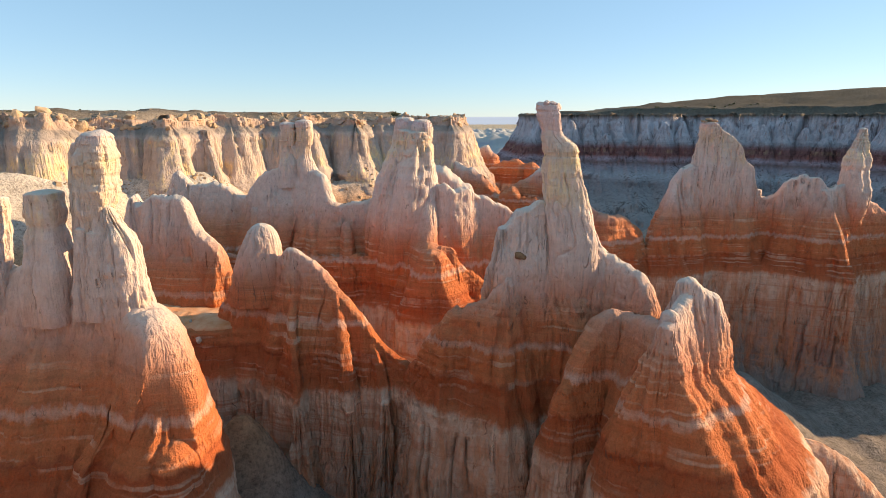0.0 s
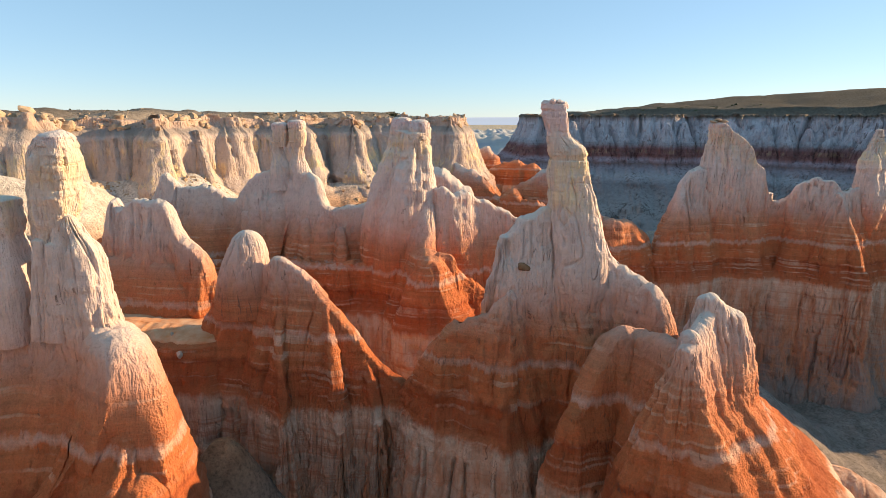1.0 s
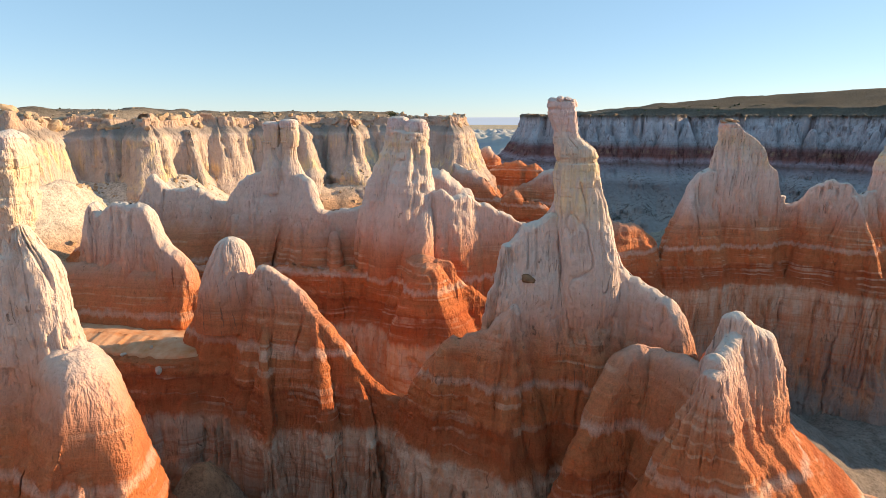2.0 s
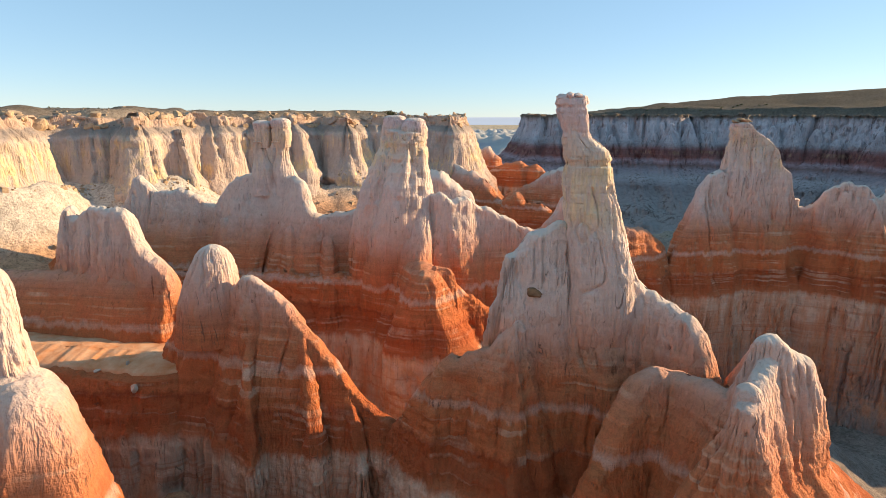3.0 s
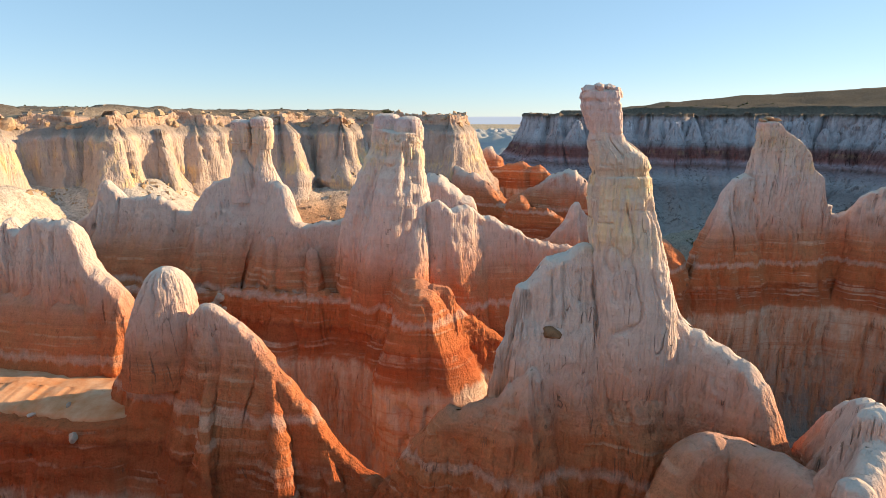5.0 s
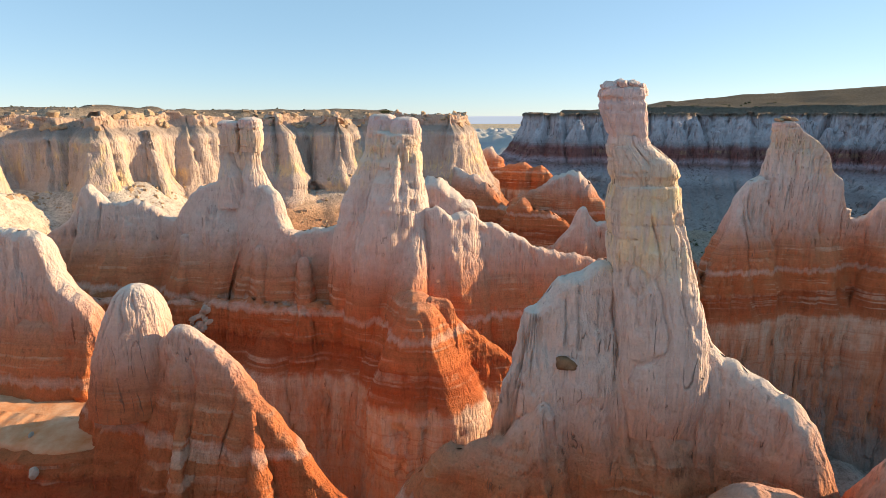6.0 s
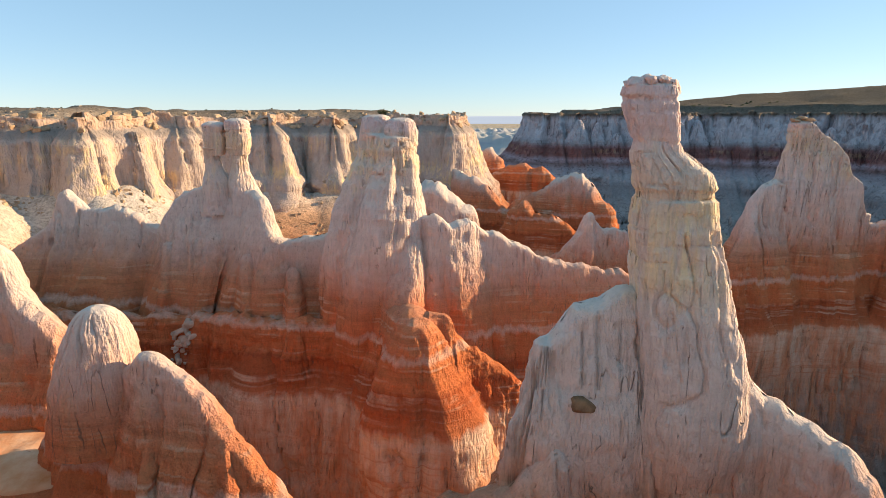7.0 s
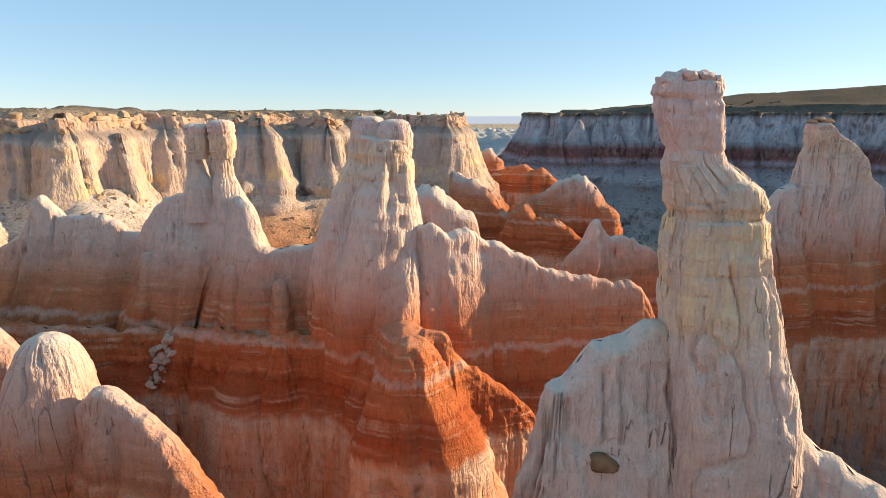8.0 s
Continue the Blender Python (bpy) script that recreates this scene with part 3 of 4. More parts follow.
def canyon_wall(name, rim, side, top, base, prof, res, amp, size, seed, mat, label, low=32, cone=(5, 0.06, 26)):
    """A cliff along a rim line, cut into buttresses. side: 1 if the canyon lies to the right of the line's way. prof rows: (z, metres out)."""
    c = spline([(x, y, 0) for x, y in rim], res)
    tan = np.gradient(c[:, :2], axis=0)
    for _ in range(int(10 / res) + 4):
        tan[1:-1] = (tan[:-2] + tan[1:-1] + tan[2:]) / 3
    tan /= np.linalg.norm(tan, axis=1)[:, None]
    nx, ny = tan[:, 1] * side, -tan[:, 0] * side
    lip = np.linspace(-9, 0, max(6, int(10 / res)), endpoint=False)
    lv = int((top - base) / (res * 1.3))
    zt = top + 1.8 * perlin(c[:, 0] * 0.05, c[:, 1] * 0.05, c[:, 0] * 0 + seed) + 1.3 * np.round(1.7 * perlin(c[:, 0] * 0.14, c[:, 1] * 0.14, c[:, 0] * 0 + seed))
    zf = zt[None, :] - (zt[None, :] - base) * np.linspace(0, 1, lv)[:, None] ** 1.1
    pr = np.array(prof, float)[::-1]
    off = np.interp(zf, pr[:, 0], pr[:, 1])
    qx, qy = np.broadcast_to(c[:, 0] + nx * 3, zf.shape), np.broadcast_to(c[:, 1] + ny * 3, zf.shape)
    px, py = c[:, 0] + nx * off, c[:, 1] + ny * off
    wx = weather(px, py, zf, qx, qy, zt[None, :] - zf + 1.5 * size, amp, size, seed, 0.85, 0.3)
    col = valleys(qx * 0.07 / size, qy * 0.07 / size, zf * 0.006 + seed) - 0.5
    col2 = valleys(qx * 0.19 / size, qy * 0.19 / size, zf * 0.01 + seed + 4) - 0.5
    cliff = step01(zf, low, low + 14)
    # pointed buttresses that widen towards the foot
    rib = valleys(qx * cone[1] + 3, qy * cone[1] + seed, zf * 0.002)
    wx0 = cone[0] * np.clip(rib - 1.0 + (zt[None, :] - zf) / cone[2], 0, 1)
    cleft = -np.exp(-(perlin(qx * 0.09 / size + 21, qy * 0.09 / size, zf * 0.004 + seed) / 0.05) ** 2)
    wx = wx + amp * 0.9 * step01(zf, top - 3.2, top - 2.4) * np.round(2.2 * perlin(qx * 0.16, qy * 0.16, np.round(zf * 0.5) * 0.37 + seed))
    wx = wx + wx0 + amp * size * ((4.0 * col + 1.7 * col2) * (0.1 + 0.9 * cliff) + 3.0 * cleft * cliff)
    wx = wx + (1 - cliff) * 3.2 * size * fbm(px * 0.1 / size, py * 0.1 / size, zf * 0.12 / size + seed, 4)
    px, py = px + nx * wx, py + ny * wx
    lx = c[:, 0] + nx * (off[0] + lip[:, None] + wx[0] * step01(lip, -9, 0)[:, None])
    ly = c[:, 1] + ny * (off[0] + lip[:, None] + wx[0] * step01(lip, -9, 0)[:, None])
    lz = zt[None, :] + (-3.0 * step01(-lip, 4, 9))[:, None] + 0.5 * size * fbm(lx * 0.2, ly * 0.2, lx * 0, 3)
    lz[-1] = zt
    v = np.stack([np.vstack([lx, px]), np.vstack([ly, py]), np.vstack([lz, zf])], -1)
    ob = new(name, mesh_from(name, v.reshape(-1, 3), grid_quads(len(lip) + lv, len(c)), mat))
    return tagged(ob, label, "canyon wall", kind="structure")


canyon_wall("wall_west", WEST_RIM, 1, 60, 5, [(66, -4.2), (61, -3.8), (57.4, -3.2), (56.6, -2.2), (54.6, -0.2), (53.6, 0.9), (50, 1.6), (43, 3.0), (37, 5), (31, 7.5), (20, 13), (5, 21)], 0.62, 0.8, 1.25, 1.0, WEST_ROCK,
            "cream sandstone cliff with buttresses over pale scree", 32, (0.8, 0.06, 26))
# unseen cliff added behind the camera; its sunlit face bounces warm fill
canyon_wall("bounce_wall", BOUNCE_RIM, 1, 60, 20, [(66, -2.4), (57.2, -1.2), (56.5, -0.2), (54.5, 0.2), (50, 1.6), (43, 3.0), (37, 5), (31, 11), (20, 22)], 1.5, 0.75, 1.6, 3.0, WEST_ROCK,
            "unseen cream cliff added to bounce sunlight up the canyon")
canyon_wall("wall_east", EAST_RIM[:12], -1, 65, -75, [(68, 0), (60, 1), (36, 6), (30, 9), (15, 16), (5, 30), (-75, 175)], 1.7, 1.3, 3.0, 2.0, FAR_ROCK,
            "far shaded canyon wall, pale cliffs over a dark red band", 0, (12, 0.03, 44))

# ---- the formations ----
# butte with two columns, close to the start of the flight
f = thing("butte", (-40, 61, 0), "cream and rust butte crowned by a leaning stone column", "butte", "buttes")
massif(f, "base", [(-68.02, 68.02, 35.84), (-59.07, 66.23, 39.86), (-53.7, 65.34, 42.01), (-50.84, 64.44, 42.28), (-49.23, 63.99, 40.13), (-46.54, 63.55, 39.06), (-42.96, 63.1, 38.7), (-40.27, 62.65, 39.06), (-37.59, 62.29, 39.77), (-35.35, 61.4, 39.24), (-34.4, 60.4, 37), (-33, 59, 34), (-32, 57.4, 30)], -8, 0.9845, (0.4, 1.4, 0.6, 0.92), res=0.28, seed=1, amp=0.8)
massif(f, "bulge", [(-35.2, 61, 38.8), (-33.4, 59.4, 38.4), (-32, 58.2, 37.2), (-31, 57, 34.8), (-30.6, 56, 31), (-30.6, 55.2, 25)], -8, 2.4, (0.14, 0.5, 0.6, 0.4), res=0.24, seed=86, amp=0.7, flute=0.25)
massif(f, "column", [(-39.29, 62.65, 58.75)], 45.95, 0.8055, prof=[(58.75, 1.119, 0.358, 0), (58.3, 1.566, 0.3132, 0), (57.23, 1.88, 0.179, 0), (56.87, 1.79, 0.179, 0), (56.06, 2.148, 0.0895, 0), (54.0, 2.193, -0.179, 0), (53.65, 2.058, -0.179, 0), (52.03, 2.148, -0.4027, 0), (50.42, 1.969, -0.6713, 0), (49.17, 1.656, -0.9845, 0), (47.92, 1.387, -1.163, 0), (45.95, 0.895, -1.343, 0)], res=0.12, amp=0.85, size=0.5, seed=2, foot=2, square=3, flute=0.2)
massif(f, "pedestal_column", [(-41.98, 61.56, 47.83)], 36.73, 0.4475, prof=[(46.93, 0.7608, 0.4475, 0), (44.78, 0.8502, 0.179, 0), (42.1, 0.895, -0.179, 0), (36.73, 1.163, -0.4475, 0)], res=0.14, amp=0.6, size=0.5, seed=81, foot=1.5, square=2.6, flute=0.2)
massif(f, "pedestal_column", [(-40.27, 61.38, 47.48)], 36.73, 0.4475, prof=[(46.58, 0.7608, 0.179, 0), (44.78, 0.8502, 0.0, 0), (42.1, 0.895, -0.2685, 0), (36.73, 1.163, -0.537, 0)], res=0.14, amp=0.6, size=0.5, seed=82, foot=1.5, square=2.6, flute=0.2)
massif(f, "side_column", [(-42.6, 63.99, 57.31)], 36.73, 0.358, prof=[(57.31, 0.4475, 0.179, 0), (55.52, 0.5549, -0.2685, 0), (53.91, 0.537, -0.4475, 0), (51.41, 0.537, -0.537, 0), (47.47, 0.5817, -0.716, 0), (43.35, 0.716, -1.253, 0), (36.73, 1.163, -1.432, 0)], res=0.14, amp=0.6, size=0.4, seed=3, foot=1.5, square=3, flute=0.05)
massif(f, "pillar", [(-46.54, 63.1, 51.95)], 35.84, 0.4475, prof=[(51.95, 1.566, 0.179, 0), (51.41, 1.835, 0.0895, 0), (49.89, 1.969, 0.0, 0), (48.19, 1.924, -0.1343, 0), (47.74, 1.7, -0.179, 0), (47.02, 1.88, -0.2238, 0), (44.78, 2.193, -0.2685, 0), (42.28, 2.506, -0.537, 0), (38.97, 2.595, -1.074, 0), (35.84, 2.685, -1.074, 0)], res=0.16, amp=0.6, size=0.6, seed=4, foot=2, square=3, flute=0.15)
massif(f, "end_pillar", [(-53.25, 64.44, 51.05)], 36.73, 0.4475, prof=[(51.05, 0.895, 0.358, 0), (49.71, 1.119, 0.2685, 0), (45.68, 1.253, -0.358, 0), (42.1, 1.343, -1.074, 0), (36.73, 1.611, -1.432, 0)], res=0.18, amp=0.7, size=0.6, seed=83, foot=2, square=3, flute=0.15)
massif(f, "flank_column", [(-38.7, 61.9, 50.3)], 34.94, 0.6265, prof=[(50.51, 0.6265, 0.0, 0), (49.44, 1.074, 0.0895, 0), (48.1, 1.7, 0.358, 0), (46.75, 2.237, 0.716, 0), (45.59, 2.506, 0.895, 0), (42.1, 2.775, 0.8055, 0), (39.41, 2.954, 0.895, 0), (34.94, 3.043, 0.895, 0)], squash=(1, 0.7), square=2.6, res=0.16, amp=0.9, size=0.6, seed=52, foot=2.5, flute=0.3)

# front butte on the east side, and the low hump at its foot
f = thing("butte", (30, 62, 0), "sharp orange butte with a pale weathered tip", "butte", "buttes")
massif(f, "base", [(25.6, 58.2, 37), (27.2, 60.2, 38.8), (29.4, 62.6, 40.4), (31, 65, 40.6), (32.5, 68, 39), (33.5, 71, 36)], -14, 0.7, (0.95, 0.5, 0.8, 0.5), res=0.24, seed=5, amp=0.75, flare=(30, 0.55))
massif(f, "tip", [(28.9, 62.4, 41.8), (29.9, 62.5, 41.6), (31.2, 62.7, 40.2), (32.2, 62.9, 39.4)], 28, 0.9, prof=[(42, 0.8, 0, 0), (40, 1.0, 0, 0), (38, 1.5, 0, 0), (35, 2.3, 0.2, 0), (32, 2.7, 0.4, 0), (28, 2.9, 0.6, -0.4)], res=0.15, amp=0.75, size=0.6, seed=54, foot=2.5, flute=0.9)
massif(f, "side_tip", [(26.2, 59.4, 38.6)], 30, 0.8, prof=[(38.6, 0.8, 0, 0), (37, 1.2, 0.2, 0), (34, 1.5, 0.3, -0.3), (30, 1.7, 0.2, -0.8)], res=0.2, amp=0.7, size=0.6, seed=55, foot=2)
f = thing("hump", (52, 71, -10), "low rounded pink rock hump", "rock hump")
massif(f, "base", [(42, 75, 9), (46, 73, 12.6), (50, 72, 14), (54.5, 71.5, 13.6), (59, 70, 11.5), (64, 67, 6)], -22, 2.2, (0.5, 0.4, 0.8, 0.8), res=0.28, seed=6, amp=0.6)
massif(f, "ledge", [(44, 69, 6), (50, 67.5, 8), (56, 66.5, 6)], -22, 1.4, (0.5, 0.4, 0.6, 0.6), res=0.3, seed=71, amp=0.7, label="paler ledge at the hump's foot")

# the spire's butte
f = thing("spire_butte", (17, 78, 0), "pale fluted butte carrying a tall capped stone spire", "butte", "buttes")
massif(f, "base", [(9.2, 80.6, 44.6), (10.4, 80.6, 46.2), (12.6, 80.6, 47.3), (16, 80.6, 48), (19, 80.4, 47.6), (21.4, 80, 44.6), (23.2, 79.6, 42), (25.4, 78.8, 40.2), (27.4, 77, 39.4), (28.9, 75, 37.6), (29.9, 73.4, 35), (30.8, 72, 31.5)], -8, 1.0, (0.45, 0.55, 0.8, 0.42), res=0.24, seed=7, amp=0.85)
massif(f, "west_flank", [(9.3, 78, 37.5), (6, 78.5, 33.6), (2, 79.5, 31.4), (-1.5, 80.5, 28), (-4, 82, 22)], -8, 1.4, (0.5, 0.5, 0.6, 0.6), res=0.28, seed=9)
massif(f, "spur", [(16.6, 66.5, 25.8), (18.8, 68.3, 30.3), (21.2, 70, 34), (23, 70.3, 34.6), (25, 70, 34.5), (26.9, 67, 34.6), (27.9, 64, 35)], -8, 1.2, (0.45, 0.55, 0.6, 0.55), res=0.26, seed=8, amp=0.7)
massif(f, "spire", [(15.9, 80, 58.5)], 34, 0.3, prof=[(58.5, 1.3, -0.35, 0), (57.9, 1.5, -0.25, 0), (57.6, 1.62, -0.2, 0), (56.9, 2.0, 0.3, 0), (56.2, 2.35, 0.85, 0), (55.3, 2.45, 1.1, 0), (55.0, 2.25, 1.1, 0), (54.7, 2.25, 1.15, 0), (54.4, 2.5, 1.2, 0), (53.4, 2.6, 1.2, 0), (52.1, 2.65, 1.35, 0), (50.7, 2.75, 1.55, 0), (49.3, 2.9, 1.8, 0), (48, 3.0, 2.1, 0), (46.5, 3.2, 2.4, 0), (45.1, 3.35, 2.7, 0), (43.6, 3.45, 2.95, 0), (42, 3.6, 3.25, 0), (38, 3.8, 3.5, 0), (34, 3.4, 3.5, 0)], squash=(1, 0.85), res=0.11, amp=0.46, size=0.6, seed=10, foot=3, square=4, flute=0.1)
massif(f, "caprock", [(15.0, 80, 62.0)], 57.9, 0.35, prof=[(62.2, 1.25, -0.2, 0), (61.7, 1.55, -0.15, 0), (61.1, 1.65, -0.1, 0), (60.9, 1.5, -0.05, 0), (60.6, 1.65, 0, 0), (59.6, 1.52, 0.2, 0), (58.7, 1.42, 0.45, 0), (58.3, 1.36, 0.55, 0), (57.9, 1.15, 0.6, 0)], squash=(1, 0.9), res=0.1, amp=0.5, size=0.55, seed=11, foot=2, square=4.5, flute=0.0)
massif(f, "side_slab", [(18.2, 79.6, 53)], 36, 0.6, prof=[(53, 1.2, 0, 0), (50, 1.9, 0.6, 0), (47, 2.1, 1.3, 0), (44, 2.3, 1.9, 0), (41.7, 2.8, 2.6, 0), (39.3, 3.4, 3.6, 0), (36, 2.6, 4.2, 0)], squash=(1, 0.5), res=0.16, amp=0.6, size=0.5, seed=58, foot=2)

# two-knobbed butte
f = thing("butte", (-25, 88, 0), "rust butte with two pale rounded knobs", "butte", "buttes")
massif(f, "base", [(-40, 95, 27), (-37.5, 94.5, 32), (-36, 94, 35), (-33.5, 93.6, 37.5), (-31.5, 93.3, 38.2), (-28.4, 92, 36.8), (-26.2, 91, 38.2), (-23.6, 90.3, 37.5), (-21, 89.5, 36), (-19.2, 88.8, 34.2), (-18.6, 88.2, 32.8), (-16.2, 87.4, 30.6), (-13.4, 86.5, 27.4), (-10.6, 85.6, 24), (-7.8, 84.7, 21.4), (-5.2, 83.8, 19.6), (-4, 83.4, 16.5)], -8, 0.7, (0.8, 0.8, 0.8, 0.6), res=0.25, seed=12, amp=0.7)
massif(f, "knob", [(-31.8, 93.0, 42.3)], 28, 1.6, prof=[(42.4, 2.0, 0.3, 0), (41.2, 2.3, 0.2, 0), (39.8, 2.95, 0.1, 0), (38, 3.5, -0.2, 0), (36, 4.0, -0.6, 0), (34, 4.5, -0.9, 0), (28, 5.2, -1.2, 0)], squash=(1, 0.8), res=0.2, amp=0.5, size=0.7, seed=13, foot=3, flute=0.15)
massif(f, "rib", [(-18, 87, 31.5), (-16.6, 84, 26), (-15.6, 81.6, 20), (-15, 80.2, 14)], -8, 0.5, (0.32, 0.4, 0.5, 0.4), res=0.26, seed=59)
massif(f, "rib", [(-25.8, 88.8, 31), (-24.9, 85.2, 26), (-24.1, 82.2, 21.6), (-23.6, 80, 16)], -8, 0.4, (0.32, 0.4, 0.5, 0.4), res=0.26, seed=60)
massif(f, "rib", [(-11.6, 85, 23.4), (-10.4, 82.8, 20), (-9.6, 81.4, 15.5)], -8, 0.6, (0.32, 0.4, 0.5, 0.4), res=0.28, seed=85)

# pale butte over the terrace
f = thing("butte", (-52, 106, 0), "pale round-shouldered butte above an orange terrace", "butte", "buttes")
massif(f, "base", [(-65, 111, 39), (-62.6, 110, 45), (-61, 109.6, 43.2), (-57.5, 108.6, 45), (-53.5, 107, 45.4), (-50.8, 106.3, 44.6), (-48.8, 105.6, 40.6), (-47, 105, 37.8), (-45.2, 104.6, 36.8), (-43.6, 104.3, 35), (-42.4, 104, 30.5)], -4, 1.2, (0.5, 0.6, 0.7, 0.34), res=0.32, seed=14, amp=0.8)
massif(f, "apron", [(-84, 110, 34), (-74, 108.5, 34), (-62, 107.4, 34.5), (-54, 106, 34.5), (-48.5, 104.8, 33)], -4, 1.6, (0.5, 0.8, 0.7, 0.95), res=0.34, seed=72, amp=0.4, flute=0.5)
massif(f, "slope", [(-88, 98, 26.2), (-70, 97, 25.4), (-58, 96.6, 24.8), (-48, 96.4, 24.2), (-41, 95.4, 24)], -6, 0.9, (0.5, 0.6, 0.6, 0.8), res=0.32, seed=61, amp=0.8, table=5.4)
massif(f, "terrace", [(-88, 98, 26.8), (-70, 97, 26.0), (-58, 96.6, 25.4), (-48, 96.4, 24.8), (-41, 95.4, 24.6)], 20, 0.5, (0.5, 0.6, 0.6, 0.5), res=0.32, seed=61, amp=0.4, table=4.6, mat=SAND, label="orange and white sandy terrace", flute=0.3)

# buttress that leans out of the western cliff
f = thing("buttress", (-82, 198, 20), "cream sandstone buttress with a ragged sunlit edge", "rock buttress")
massif(f, "base", [(-91, 206, 56), (-87, 202, 54), (-83.5, 199, 49.5), (-81, 197, 44), (-79, 195.4, 38), (-77.6, 194, 33)], 20, 0.8, (0.4, 0.5, 0.5, 0.5), res=0.34, seed=67, mat=WEST_ROCK, amp=0.8)
massif(f, "column", [(-86, 201.5, 56)], 34, 0.6, prof=[(56, 1.5, 0, 0), (52, 2.0, 0.6, -0.4), (46, 2.3, 1.4, -1), (40, 2.8, 2.2, -2), (34, 3, 2.5, -3)], res=0.28, amp=0.9, size=0.8, seed=68, mat=WEST_ROCK)

f = thing("buttress", (-108, 166, 30), "pale sandstone buttress sunlit along its eastern edge", "rock buttress")
massif(f, "base", [(-126, 176, 57), (-121, 170, 53), (-118, 165, 47), (-115, 160, 40)], 24, 1.2, (0.5, 0.6, 0.6, 0.7), res=0.4, seed=69, mat=WEST_ROCK)
massif(f, "knob", [(-120, 166, 51)], 34, 1.6, prof=[(51, 2.4, 0, 0), (47, 3.2, 0.4, 0), (40, 4.2, 1, 0), (34, 4, 1, 0)], res=0.3, amp=0.8, size=0.9, seed=70, mat=WEST_ROCK)

# long fin with the window hoodoo
f = thing("fin", (-40, 146, 0), "long pale fin over red beds with a windowed hoodoo", "rock fin")
massif(f, "base", [(-98, 151, 24), (-86, 150, 33), (-78, 150, 38.5), (-75.4, 151, 42.8), (-72.9, 151, 46), (-68.2, 150, 42.6), (-60.8, 149, 42.6), (-54.6, 149, 39.6), (-51.2, 148, 42.4), (-47.5, 147, 46), (-42.9, 147, 47.2), (-35.9, 146, 47), (-31, 141, 45.6), (-28.4, 138, 40.2), (-25.6, 138, 39), (-19.5, 138, 39.8), (-14, 138, 42)],
       -8, 1.0, (0.6, 0.7, 0.9, 1.3), res=0.42, seed=15, amp=0.75)
massif(f, "bench", [(-84, 136, 28.5), (-62, 132.5, 27.5), (-50, 133.5, 26.5), (-43, 134.5, 25.8), (-38, 132, 27.4), (-26, 129, 27.5), (-14, 127.5, 28)], -8, 1.2, (0.5, 0.6, 0.7, 0.36), res=0.42, seed=62)
for bx, by, bz in ((-50, 143, 37), (-33, 137, 36), (-24, 133, 35)):
    massif(f, "rib", [(bx, by, bz), (bx + 0.8, by - 3, bz - 4), (bx + 1.2, by - 6, bz - 8)], 8, 0.9, (0.5, 0.5, 0.6, 0.6), res=0.42, seed=bx, amp=0.7)
massif(f, "west_leg", [(-41.3, 147, 54.6)], 42, 0.4, prof=[(54.6, 2.3, 0.3, 0), (53.4, 1.3, -0.5, 0), (52, 1.3, -0.45, 0), (50, 1.6, -0.2, 0), (48, 2.4, 0.1, 0), (42, 2.8, 0, 0)], res=0.2, amp=0.5, size=0.5, seed=16, foot=2)
massif(f, "east_leg", [(-36.9, 147, 54.6)], 42, 0.4, prof=[(54.6, 2.3, -0.3, 0), (53.4, 1.4, 0.35, 0), (52, 1.4, 0.35, 0), (50, 1.7, 0.15, 0), (48, 2.5, 0.1, 0), (45, 3.0, 1.0, 0), (42, 3.6, 1.6, 0)], res=0.2, amp=0.5, size=0.5, seed=17, foot=2)
massif(f, "west_head", [(-40.8, 147, 59.1)], 52.9, 0.6, prof=[(59.2, 1.6, 0, 0), (58.3, 2.05, 0, 0), (57.3, 2.05, -0.1, 0), (57.0, 1.85, -0.1, 0), (56.5, 2.05, 0, 0), (54.4, 1.95, 0, 0), (52.9, 1.6, -0.2, 0)], res=0.17, amp=0.6, size=0.5, seed=18, foot=2, square=3.2)
massif(f, "east_head", [(-36.6, 147, 59.7)], 53, 0.6, prof=[(59.8, 1.7, 0, 0), (58.8, 2.15, 0, 0), (57.6, 2.2, 0, 0), (57.3, 1.95, 0, 0), (56.8, 2.15, 0, 0), (54.6, 2.0, 0, 0), (53, 1.6, 0, 0)], res=0.17, amp=0.6, size=0.5, seed=19, foot=2, square=3.2)

f = thing("tower", (-7, 130, 0), "broad cream tower standing on an orange promontory", "rock tower")
massif(f, "base", [(-8.6, 132.5, 58.2), (-5.2, 129.6, 57.2)], 10, 0.7, prof=[(59, 2.7, -0.1, 0), (55.4, 3.1, -0.4, 0), (52.8, 3.4, -0.5, 0), (50.2, 4.0, -0.9, 0), (47.5, 4.6, -1.2, 0), (44.8, 5.1, -1.6, 0), (40.9, 5.7, -2.2, 0), (36.3, 6.3, -2.6, 0.3), (30, 6.9, -3, 0.6), (10, 7.2, -3.5, 0.6)], res=0.28, amp=0.8, size=0.8, seed=20, square=2.4, flat=0.6)
massif(f, "west_head", [(-9.0, 132.3, 60.3)], 55.5, 0.6, prof=[(60.3, 2.0, 0, 0), (58, 2.7, 0, 0), (55.5, 2.4, 0, 0)], res=0.2, amp=0.7, size=0.5, seed=63, foot=2, square=3)
massif(f, "east_head", [(-4.9, 129.8, 59.8)], 55, 0.6, prof=[(59.8, 1.9, 0, 0), (57.6, 2.6, 0.1, 0), (55, 2.4, 0.2, 0)], res=0.2, amp=0.7, size=0.5, seed=64, foot=2, square=3)
